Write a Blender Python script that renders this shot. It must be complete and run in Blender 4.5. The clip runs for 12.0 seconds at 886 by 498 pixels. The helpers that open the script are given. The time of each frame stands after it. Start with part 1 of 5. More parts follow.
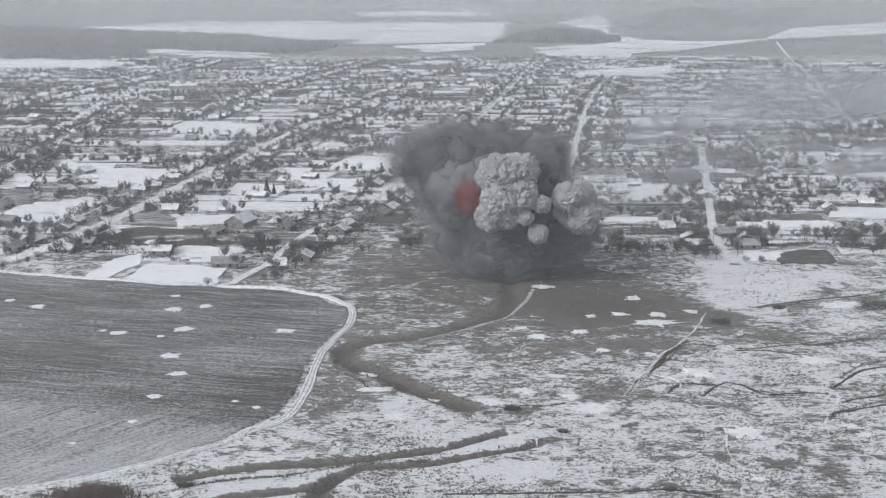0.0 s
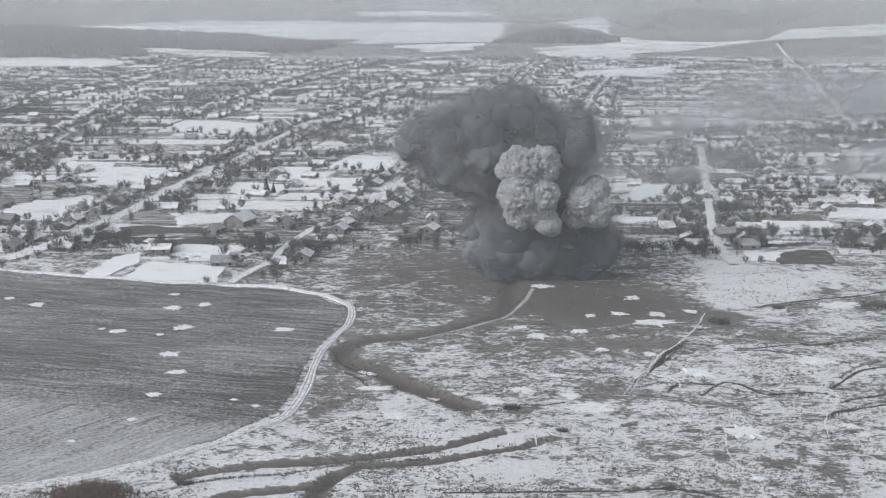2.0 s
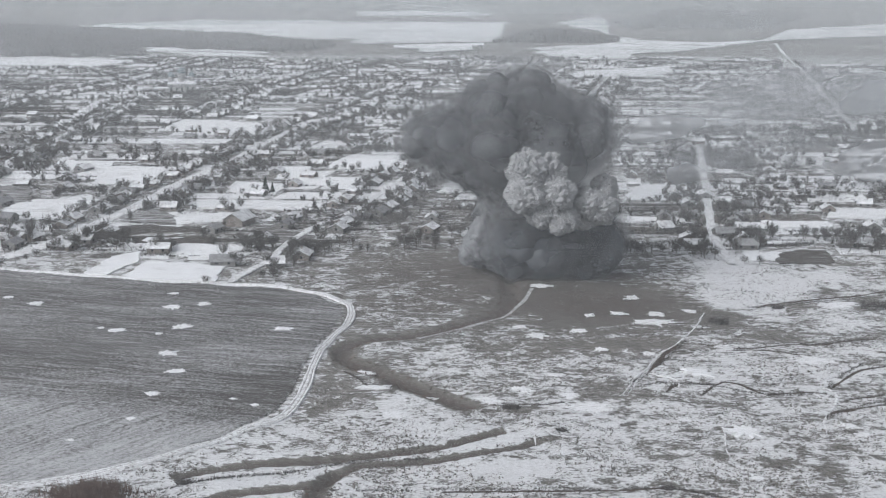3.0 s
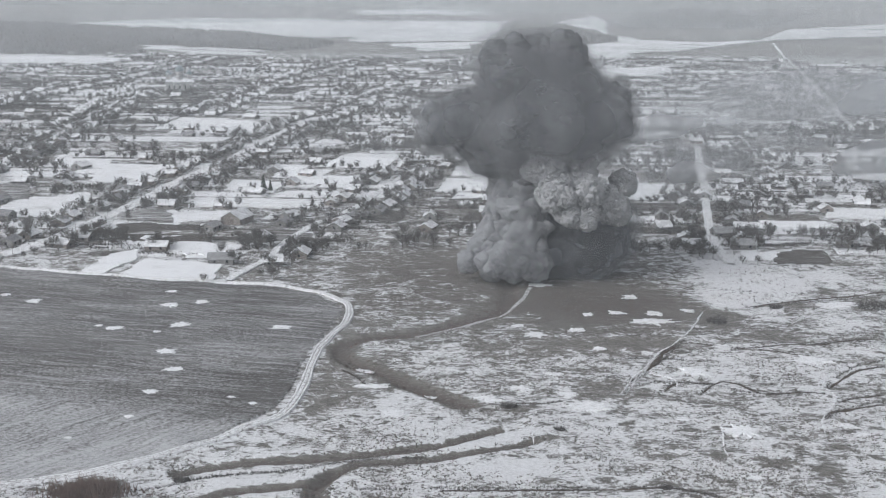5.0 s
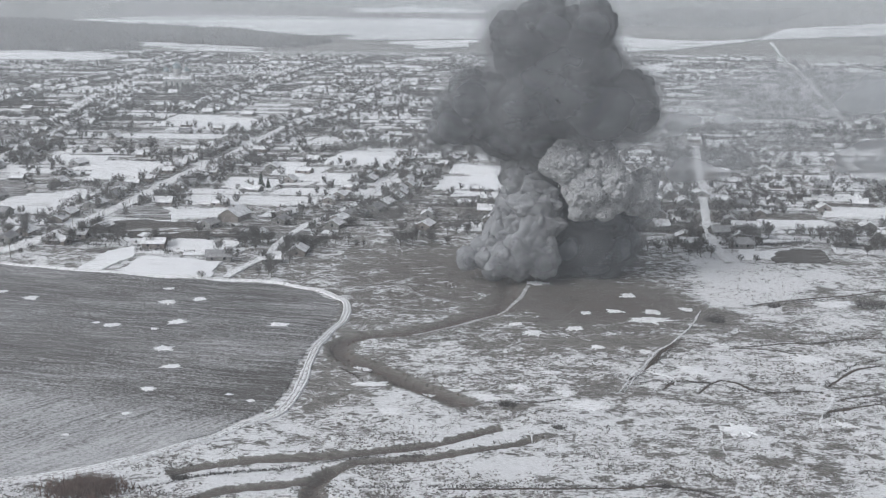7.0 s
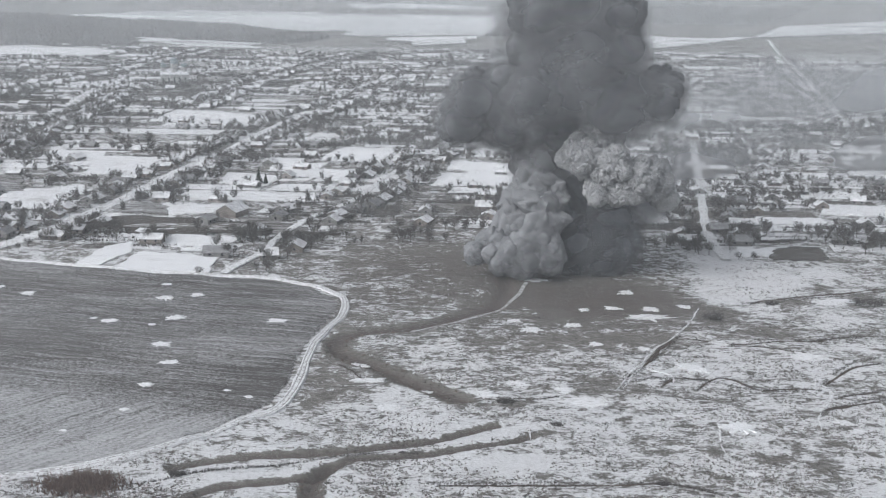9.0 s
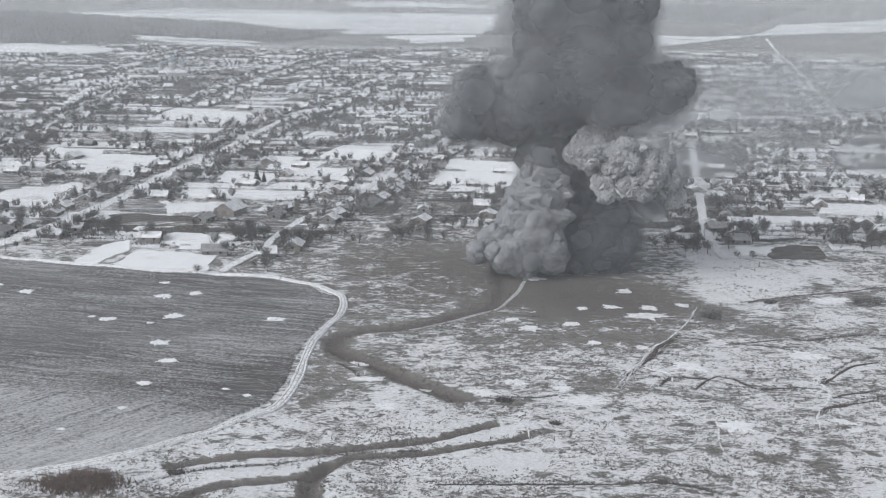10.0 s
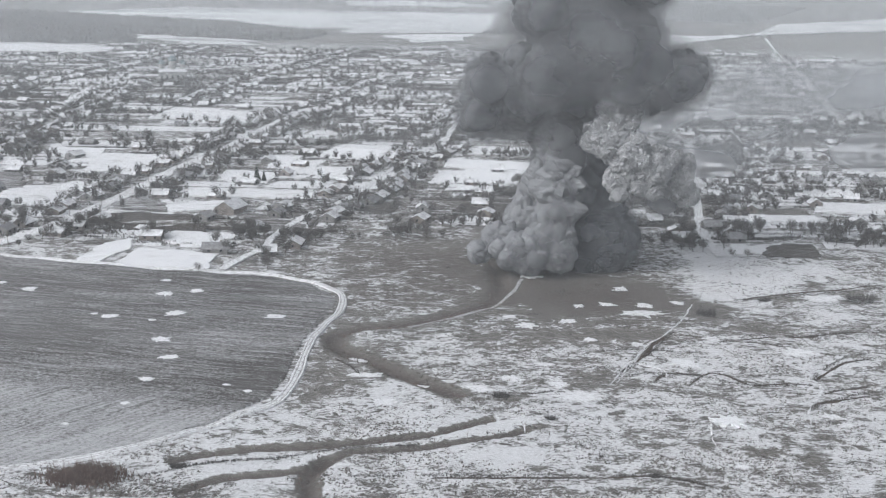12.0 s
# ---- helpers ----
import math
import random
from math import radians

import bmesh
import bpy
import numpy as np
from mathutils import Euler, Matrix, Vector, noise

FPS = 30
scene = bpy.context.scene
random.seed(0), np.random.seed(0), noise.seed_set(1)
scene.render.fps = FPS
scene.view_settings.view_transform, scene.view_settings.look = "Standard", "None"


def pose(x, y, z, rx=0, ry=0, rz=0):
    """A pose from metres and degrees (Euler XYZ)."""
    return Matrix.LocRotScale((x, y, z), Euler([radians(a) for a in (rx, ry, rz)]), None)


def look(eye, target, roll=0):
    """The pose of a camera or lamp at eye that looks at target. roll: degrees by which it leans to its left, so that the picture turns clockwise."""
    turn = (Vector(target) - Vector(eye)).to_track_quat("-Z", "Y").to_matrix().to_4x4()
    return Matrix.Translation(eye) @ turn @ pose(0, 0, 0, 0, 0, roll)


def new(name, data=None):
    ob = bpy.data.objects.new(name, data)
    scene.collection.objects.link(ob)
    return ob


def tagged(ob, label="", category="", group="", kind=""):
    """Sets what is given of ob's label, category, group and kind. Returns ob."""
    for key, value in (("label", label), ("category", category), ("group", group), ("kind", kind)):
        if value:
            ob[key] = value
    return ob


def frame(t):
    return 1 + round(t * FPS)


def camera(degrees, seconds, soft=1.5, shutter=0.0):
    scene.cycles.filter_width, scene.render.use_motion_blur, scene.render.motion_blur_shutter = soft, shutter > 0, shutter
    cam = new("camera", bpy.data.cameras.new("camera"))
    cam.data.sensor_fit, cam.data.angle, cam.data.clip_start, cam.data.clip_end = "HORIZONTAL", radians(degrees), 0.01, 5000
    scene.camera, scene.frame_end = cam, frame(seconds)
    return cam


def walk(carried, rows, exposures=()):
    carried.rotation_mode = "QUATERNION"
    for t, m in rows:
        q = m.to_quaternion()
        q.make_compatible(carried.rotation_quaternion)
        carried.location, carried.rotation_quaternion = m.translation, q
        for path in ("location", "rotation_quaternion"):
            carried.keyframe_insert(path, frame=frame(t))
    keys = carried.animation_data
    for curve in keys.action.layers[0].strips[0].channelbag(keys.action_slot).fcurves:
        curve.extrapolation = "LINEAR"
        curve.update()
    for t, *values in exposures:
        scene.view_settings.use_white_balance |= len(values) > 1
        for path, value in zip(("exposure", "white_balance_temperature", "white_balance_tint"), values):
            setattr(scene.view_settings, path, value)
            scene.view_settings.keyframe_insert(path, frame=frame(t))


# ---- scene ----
# ---- camera ----
def aim(x, y, z, pitch, yaw, roll):
    return pose(x, y, z, 90 - pitch, 0, yaw) @ pose(0, 0, 0, 0, 0, roll)


cam = camera(40, 12.0, soft=1.2)
H = 130.0
walk(cam, [
    (0.0, aim(0, 0, H, 12.080, 0, 0)),
    (0.5, aim(-0.05, -0.03, H, 12.080, -0.004, 0.03)),
    (1.0, aim(-0.10, -0.02, H - 0.20, 12.071, -0.010, 0.09)),
    (1.5, aim(-0.13, 0.0, H - 0.34, 12.065, -0.016, 0.12)),
    (2.0, aim(-0.22, 0.05, H - 0.46, 12.070, -0.046, 0.17)),
    (2.5, aim(-0.36, 0.06, H - 0.52, 12.078, -0.075, 0.23)),
    (3.0, aim(-0.45, 0.12, H - 0.60, 12.082, -0.110, 0.265)),
    (5.0, aim(-0.95, 0.25, H - 0.70, 12.130, -0.249, 0.475)),
    (5.5, aim(-1.08, 0.45, H - 0.80, 12.140, -0.287, 0.52)),
    (6.0, aim(-1.28, 0.52, H - 0.84, 12.158, -0.334, 0.59)),
    (6.5, aim(-1.42, 0.58, H - 0.84, 12.190, -0.374, 0.635)),
    (7.0, aim(-1.60, 0.75, H - 0.86, 12.220, -0.413, 0.69)),
    (9.0, aim(-2.26, 1.36, H - 1.02, 12.383, -0.581, 0.90)),
    (9.5, aim(-2.38, 1.50, H - 1.05, 12.419, -0.628, 0.934)),
    (10.0, aim(-2.42, 1.56, H - 1.05, 12.452, -0.673, 0.955)),
    (10.5, aim(-2.42, 1.60, H - 1.04, 12.489, -0.709, 0.977)),
    (11.0, aim(-2.42, 1.50, H - 0.95, 12.524, -0.734, 0.99)),
    (11.5, aim(-2.43, 1.33, H - 0.80, 12.556, -0.757, 1.003)),
    (11.7, aim(-2.40, 1.00, H - 0.70, 12.556, -0.757, 1.003)),
    (12.0, aim(-1.93, -4.50, H + 0.10, 12.515, -0.704, 0.992)),
], exposures=[(0.0, 0.0, 6120, 10), (9.0, 0.0, 6120, 10), (10.5, 0.06, 6120, 10), (12.0, 0.09, 6120, 10)])
scene.cycles.transparent_max_bounces = 28

# ---- sky and sun ----
world = bpy.data.worlds.new("overcast_sky")
scene.world = world
world.use_nodes = True
wn, wl = world.node_tree.nodes, world.node_tree.links
sky = wn.new("ShaderNodeTexSky")
sky.sky_type, sky.sun_disc = "NISHITA", False
sky.sun_elevation, sky.sun_rotation = radians(38), radians(-125)
sky.air_density, sky.dust_density, sky.ozone_density = 1.0, 6.0, 1.0
grey = wn.new("ShaderNodeHueSaturation")
grey.inputs["Saturation"].default_value = 0.16
wl.new(sky.outputs["Color"], grey.inputs["Color"])
wl.new(grey.outputs["Color"], wn["Background"].inputs["Color"])
wn["Background"].inputs["Strength"].default_value = 0.134

sun = new("sun", bpy.data.lights.new("sun", "SUN"))
sun.data.energy, sun.data.angle, sun.data.color = 0.8, radians(25), (1.0, 0.97, 0.93)
SUN_DIR = Vector((-0.62, -0.45, 0.62))  # towards the sun: from the left, a little behind the eye
sun.matrix_world = look(SUN_DIR * 900, (0, 0, 0))


# ---- materials ----
class Nodes:
    """A small wrapper for node materials."""

    def __init__(self, name):
        self.mat = bpy.data.materials.new(name)
        self.mat.use_nodes = True
        self.tree = self.mat.node_tree
        self.bsdf = self.tree.nodes["Principled BSDF"]
        self.out = self.tree.nodes["Material Output"]
        self.bsdf.inputs["Specular IOR Level"].default_value = 0.1
        self.geo = None

    def add(self, kind, **values):
        n = self.tree.nodes.new(kind)
        for k, v in values.items():
            n.inputs[k.replace("_", " ")].default_value = v
        return n

    def link(self, a, b):
        self.tree.links.new(a, b)

    def position(self, sx=1.0, sy=1.0, sz=1.0, turn=0.0, local=False):
        m = self.add("ShaderNodeMapping", Scale=(sx, sy, sz))
        if turn:  # long features then run at that angle to the x axis
            m.vector_type = "TEXTURE"
            m.inputs["Scale"].default_value = (1 / sx, 1 / sy, 1 / sz)
            m.inputs["Rotation"].default_value = (0, 0, radians(turn))
        if local:
            self.link(self.add("ShaderNodeTexCoord").outputs["Object"], m.inputs["Vector"])
        else:
            self.link(self.add("ShaderNodeNewGeometry").outputs["Position"], m.inputs["Vector"])
        return m.outputs["Vector"]

    def noise(self, vector, scale, detail=4.0, rough=0.6, distortion=0.0):
        n = self.add("ShaderNodeTexNoise", Scale=scale, Detail=detail, Roughness=rough, Distortion=distortion)
        self.link(vector, n.inputs["Vector"])
        return n.outputs["Fac"]

    def ramp(self, value, lo, hi, a=0.0, b=1.0):
        n = self.add("ShaderNodeMapRange")
        n.interpolation_type = "SMOOTHSTEP"
        for k, v in (("From Min", lo), ("From Max", hi), ("To Min", a), ("To Max", b)):
            n.inputs[k].default_value = v
        self.link(value, n.inputs["Value"])
        return n.outputs["Result"]

    def math(self, op, a, b):
        n = self.add("ShaderNodeMath")
        n.operation = op
        for i, v in enumerate((a, b)):
            if isinstance(v, (int, float)):
                n.inputs[i].default_value = v
            else:
                self.link(v, n.inputs[i])
        return n.outputs[0]

    def mix(self, fac, a, b):
        n = self.add("ShaderNodeMix")
        n.data_type = "RGBA"
        for i, v in ((0, fac), (6, a), (7, b)):
            if isinstance(v, (int, float)):
                n.inputs[i].default_value = v
            elif isinstance(v, tuple):
                n.inputs[i].default_value = (*v, 1)
            else:
                self.link(v, n.inputs[i])
        return n.outputs[2]

    def attribute(self, name):
        n = self.add("ShaderNodeAttribute")
        n.attribute_name = name
        return n.outputs["Fac"]

    def bump(self, height, strength, distance):
        n = self.add("ShaderNodeBump", Strength=strength, Distance=distance)
        self.link(height, n.inputs["Height"])
        self.link(n.outputs["Normal"], self.bsdf.inputs["Normal"])

    def done(self, colour, rough=0.9):
        if isinstance(colour, tuple):
            self.bsdf.inputs["Base Color"].default_value = (*colour, 1)
        else:
            self.link(colour, self.bsdf.inputs["Base Color"])
        self.bsdf.inputs["Roughness"].default_value = rough
        return self.mat


SNOW, OLD_SNOW = (0.75, 0.755, 0.765), (0.59, 0.595, 0.605)


def ground_material():
    n = Nodes("snowy_grassland")
    wide = n.noise(n.position(0.9, 1.0), 0.10, 5, 0.65, 0.8)
    mid = n.noise(n.position(0.62, 1.0), 0.34, 6, 0.72, 1.4)
    fine = n.noise(n.position(0.9, 1.0), 1.1, 4, 0.75, 0.6)
    streak = n.noise(n.position(0.07, 1.0), 0.55, 4, 0.65, 0.3)
    v = n.math("ADD", n.math("MULTIPLY", wide, 0.85), n.math("ADD", n.math("MULTIPLY", mid, 1.0), n.math("MULTIPLY", fine, 0.42)))
    v = n.math("ADD", v, n.attribute("cover"))
    soil = n.attribute("soil")
    v = n.math("ADD", v, n.math("MULTIPLY", soil, n.math("MULTIPLY", n.math("SUBTRACT", streak, 0.48), 1.0)))
    snow = n.ramp(v, 1.515, 1.70)
    dry = n.mix(n.ramp(mid, 0.35, 0.65), (0.13, 0.124, 0.116), (0.24, 0.23, 0.215))
    low = n.mix(soil, dry, n.mix(mid, (0.085, 0.076, 0.070), (0.135, 0.119, 0.108)))
    white = n.mix(n.ramp(fine, 0.3, 0.7), (0.55, 0.555, 0.56), SNOW)
    n.bump(n.math("ADD", fine, n.math("MULTIPLY", mid, 2.0)), 0.6, 0.45)
    return n.done(n.mix(snow, low, white))


def field_material():
    n = Nodes("ploughed_earth")
    along = n.noise(n.position(0.05, 1.0, 1.0, -13), 0.7, 4, 0.62)
    fine = n.noise(n.position(0.6, 1.0, 1.0, -13), 1.3, 4, 0.78)
    wide = n.noise(n.position(0.35, 1.0), 0.022, 4, 0.55)
    cross = n.noise(n.position(0.06, 1.0, 1.0, 52), 0.8, 4, 0.7)
    near = n.attribute("cover")
    rows = n.math("ADD", n.math("MULTIPLY", along, n.math("SUBTRACT", 1.0, near)), n.math("MULTIPLY", cross, near))
    v = n.math("ADD", n.math("MULTIPLY", rows, 0.62), n.math("ADD", n.math("MULTIPLY", fine, 0.95), n.math("MULTIPLY", wide, 0.25)))
    v = n.math("ADD", v, n.math("MULTIPLY", near, 0.13))
    v = n.math("SUBTRACT", v, n.math("MULTIPLY", n.attribute("less_snow"), 0.09))
    snow = n.ramp(v, 0.79, 1.18)
    earth = n.mix(n.ramp(wide, 0.35, 0.65), (0.085, 0.081, 0.078), (0.125, 0.12, 0.116))
    n.bump(n.math("ADD", rows, fine), 0.7, 0.4)
    return n.done(n.mix(n.math("MULTIPLY", snow, 0.72), earth, OLD_SNOW))


def patchy(name, dark, pale, lo, hi, scale=0.5, stretch=0.4, per_island=0.0):
    n = Nodes(name)
    mid = n.noise(n.position(stretch, 1.0), scale, 5, 0.66, 0.4)
    fine = n.noise(n.position(0.8, 1.0), scale * 4.5, 3, 0.7)
    v = n.math("ADD", n.math("MULTIPLY", mid, 0.65), n.math("MULTIPLY", fine, 0.35))
    if per_island:
        island = n.add("ShaderNodeNewGeometry").outputs["Random Per Island"]
        v = n.math("ADD", v, n.math("MULTIPLY", n.math("SUBTRACT", island, 0.5), per_island))
    n.bump(fine, 0.4, 0.2)
    return n.done(n.mix(n.ramp(v, lo, hi), dark, pale))


def plain(name, colour, spread=0.25, scale=1.5, rough=0.85, random_object=0.0, local=True):
    n = Nodes(name)
    v = n.noise(n.position(local=local), scale, 4, 0.65)
    dark = tuple(c * (1 - spread) for c in colour)
    pale = tuple(min(1, c * (1 + spread)) for c in colour)
    c = n.mix(n.ramp(v, 0.3, 0.7), dark, pale)
    if random_object:
        r = n.add("ShaderNodeObjectInfo").outputs["Random"]
        c = n.mix(n.math("MULTIPLY", r, random_object), c, (0.5, 0.5, 0.5))
    n.bump(v, 0.3, 0.1)
    return n.done(c, rough)


def smoke_material(name, dark, pale, scale=0.12, relief_by=0.06):
    n = Nodes(name)
    big = n.noise(n.position(local=True), scale * 10, 4, 0.6)
    fine = n.noise(n.position(local=True), scale * 40, 4, 0.65)
    shade = n.add("ShaderNodeObjectInfo").outputs["Random"]
    v = n.math("ADD", n.math("MULTIPLY", big, 0.8), n.math("MULTIPLY", shade, 0.3))
    n.bump(n.math("ADD", n.math("MULTIPLY", big, 1.5), n.math("MULTIPLY", fine, 0.5)), relief_by, 1.6)
    n.bsdf.inputs["Specular IOR Level"].default_value = 0.0
    return n.done(n.mix(n.ramp(v, 0.3, 0.85), dark, pale), 1.0)


def veil_material(name, colour, density, scale, lo=0.3, hi=0.7, floor=0.0, fading=False):
    """Thin haze sheets or drifting smoke: part of the light goes straight through; a fading one thins out towards its
    own rim.
    """
    n = Nodes(name)
    v = n.noise(n.position(0.6, 0.6, 1.0), scale, 4, 0.6)
    clear = n.add("ShaderNodeBsdfTransparent")
    body = n.add("ShaderNodeBsdfDiffuse", Color=(*colour, 1))
    back = n.add("ShaderNodeBsdfTranslucent", Color=(*colour, 1))
    half = n.add("ShaderNodeMixShader", Fac=0.5)
    n.link(body.outputs[0], half.inputs[1])
    n.link(back.outputs[0], half.inputs[2])
    whole = n.add("ShaderNodeMixShader")
    thick = n.ramp(v, lo, hi, floor, density)
    if fading:
        ball = n.add("ShaderNodeTexGradient")
        ball.gradient_type = "SPHERICAL"
        n.link(n.position(1.0, 0.0, 1.0, local=True), ball.inputs["Vector"])
        thick = n.math("MULTIPLY", thick, n.ramp(ball.outputs["Fac"], 0.0, 0.75))
    n.link(thick, whole.inputs[0])
    n.link(clear.outputs[0], whole.inputs[1])
    n.link(half.outputs[0], whole.inputs[2])
    n.link(whole.outputs[0], n.out.inputs["Surface"])
    return n.mat


M_GROUND, M_FIELD = ground_material(), field_material()
M_SNOW = patchy("packed_snow", OLD_SNOW, SNOW, 0.25, 0.5, 0.3)
M_PATCH = patchy("thin_lying_snow", (0.30, 0.29, 0.28), SNOW, 0.33, 0.50, 0.9, 0.6)
M_ROAD = patchy("snowy_track", (0.20, 0.19, 0.18), SNOW, 0.37, 0.52, 0.9, 0.8)
M_RUT = patchy("wheel_rut", (0.15, 0.14, 0.13), (0.55, 0.55, 0.55), 0.38, 0.58, 1.2)
M_PLOT = patchy("snow_on_garden", (0.35, 0.34, 0.33), SNOW, 0.26, 0.44, 0.25, 0.35, 0.14)
M_FARSNOW = patchy("far_snow", (0.22, 0.22, 0.22), SNOW, 0.34, 0.50, 0.014, 0.25)
M_DUG = patchy("dug_garden_earth", (0.085, 0.078, 0.072), OLD_SNOW, 0.50, 0.78, 0.4, 0.2, 0.22)
M_MIXED = patchy("weedy_garden", (0.12, 0.11, 0.10), SNOW, 0.42, 0.60, 0.35, 0.35, 0.3)
M_BED = patchy("muddy_stream_bed", (0.055, 0.045, 0.038), (0.13, 0.11, 0.095), 0.3, 0.7, 0.8)
M_REED = plain("dry_reed", (0.16, 0.118, 0.102), 0.35, 0.6, local=False)
M_TWIG = plain("bare_twigs", (0.10, 0.096, 0.092), 0.3, 0.5, local=False)
M_BARK = plain("grey_bark", (0.11, 0.10, 0.09), 0.3, 3.0)
M_NEEDLE = plain("spruce_needles", (0.035, 0.045, 0.035), 0.35, 1.5)
M_TUFT = plain("dead_grass", (0.17, 0.158, 0.145), 0.4, 0.4, local=False)
M_WALL = plain("rendered_wall", (0.15, 0.145, 0.14), 0.3, 0.5, random_object=0.3)
M_BRICK = plain("brick_wall", (0.17, 0.145, 0.13), 0.3, 1.0, random_object=0.25)
M_ROOF = plain("snow_covered_roof", (0.66, 0.665, 0.675), 0.22, 0.35)
M_SLATE = plain("bare_grey_roof", (0.20, 0.20, 0.205), 0.3, 0.4, random_object=0.3)
M_GLASS = plain("dark_window", (0.03, 0.033, 0.038), 0.2, 2.0, 0.25)
M_WOOD = plain("weathered_wood", (0.15, 0.135, 0.12), 0.3, 2.0)
M_STONE = plain("pale_church_wall", (0.33, 0.33, 0.325), 0.15, 0.2)
M_DOME = plain("dull_dome_metal", (0.22, 0.26, 0.27), 0.2, 0.4, 0.5)
M_DARK_SMOKE = smoke_material("black_smoke", (0.120, 0.123, 0.128), (0.158, 0.162, 0.168))
M_STEM_SMOKE = smoke_material("grey_smoke", (0.195, 0.199, 0.206), (0.25, 0.254, 0.262))
M_MID_SMOKE = smoke_material("dim_grey_smoke", (0.165, 0.167, 0.171), (0.215, 0.217, 0.222))
# Dark blue base smoke; its colour also carries shade on the cloud's right foot.
M_ROOT_SMOKE = smoke_material("dark_blue_shaded_smoke", (0.110, 0.116, 0.125), (0.140, 0.147, 0.157))
M_PALE_SMOKE = smoke_material("pale_dust_smoke", (0.27, 0.272, 0.277), (0.38, 0.382, 0.387))
M_DRIFT = veil_material("drifting_smoke", (0.54, 0.56, 0.578), 0.62, 0.008, 0.24, 0.76, 0.10, True)
M_GREY_WISP = veil_material("grey_smoke_wisp", (0.29, 0.296, 0.305), 0.75, 0.07, 0.3, 0.66, 0.2, True)
M_WISP = veil_material("black_smoke_wisp", (0.235, 0.241, 0.25), 0.92, 0.05, 0.28, 0.66, 0.32, True)
# Thin fringe in the same dark blue, shade of the right foot included.
M_ROOT_WISP = veil_material("dark_blue_shaded_wisp", (0.19, 0.20, 0.215), 0.85, 0.05, 0.28, 0.66, 0.35, True)


def fire_material():
    n = Nodes("dull_fire")
    v = n.noise(n.position(), 0.09, 4, 0.6)
    clear = n.add("ShaderNodeBsdfTransparent")
    glow = n.add("ShaderNodeEmission", Color=(0.75, 0.09, 0.08, 1), Strength=0.24)
    ball = n.add("ShaderNodeTexGradient")
    ball.gradient_type = "SPHERICAL"
    n.link(n.position(1.0, 0.0, 1.0, local=True), ball.inputs["Vector"])
    whole = n.add("ShaderNodeMixShader")
    n.link(n.math("MULTIPLY", n.ramp(ball.outputs["Fac"], 0.0, 0.7, 0.0, 0.6), n.ramp(v, 0.2, 0.6, 0.35, 1.0)), whole.inputs[0])
    n.link(clear.outputs[0], whole.inputs[1])
    n.link(glow.outputs[0], whole.inputs[2])
    n.link(whole.outputs[0], n.out.inputs["Surface"])
    return n.mat


M_FIRE = fire_material()


# ---- geometry helpers ----
def part(name, bm, material, parent, label=""):
    me = bpy.data.meshes.new(name)
    bm.to_mesh(me)
    bm.free()
    me.materials.append(material)
    ob = new(name, me)
    ob.parent = parent
    if label:
        ob["label"] = label
    return ob


def shared(name, me, parent, m=None):
    ob = new(name, me)
    ob.parent = parent
    if m is not None:
        ob.matrix_basis = m
    return ob


def mesh_from(name, verts, faces, material, smooth=False):
    me = bpy.data.meshes.new(name)
    me.from_pydata(verts, [], faces)
    me.materials.append(material)
    if smooth:
        me.polygons.foreach_set("use_smooth", [True] * len(me.polygons))
    me.update()
    return me


def box(bm, x0, x1, y0, y1, z0, z1):
    vs = [bm.verts.new(p) for p in ((x0, y0, z0), (x1, y0, z0), (x1, y1, z0), (x0, y1, z0), (x0, y0, z1), (x1, y0, z1), (x1, y1, z1), (x0, y1, z1))]
    for f in ((0, 3, 2, 1), (4, 5, 6, 7), (0, 1, 5, 4), (1, 2, 6, 5), (2, 3, 7, 6), (3, 0, 4, 7)):
        bm.faces.new([vs[i] for i in f])


def tube(bm, a, b, ra, rb, sides=5):
    a, b = Vector(a), Vector(b)
    q = (b - a).to_track_quat("Z", "Y")
    ring = []
    for p, r in ((a, ra), (b, rb)):
        ring.append([bm.verts.new(p + q @ Vector((r * math.cos(k * math.tau / sides), r * math.sin(k * math.tau / sides), 0))) for k in range(sides)])
    for k in range(sides):
        bm.faces.new((ring[0][k], ring[0][(k + 1) % sides], ring[1][(k + 1) % sides], ring[1][k]))


def spline(points, step=4.0):
    """A smooth line through the points, sampled about every step metres."""
    pts = [Vector((*p[:2], 0)) for p in points]
    pts = [pts[0] * 2 - pts[1], *pts, pts[-1] * 2 - pts[-2]]
    out = []
    for a, b, c, d in zip(pts, pts[1:], pts[2:], pts[3:]):
        n = max(2, int((c - b).length / step))
        for i in range(n):
            t = i / n
            out.append(0.5 * (2 * b + (c - a) * t + (2 * a - 5 * b + 4 * c - d) * t * t + (3 * b - a - 3 * c + d) * t ** 3))
    return [(p.x, p.y) for p in out] + [(pts[-2].x, pts[-2].y)]


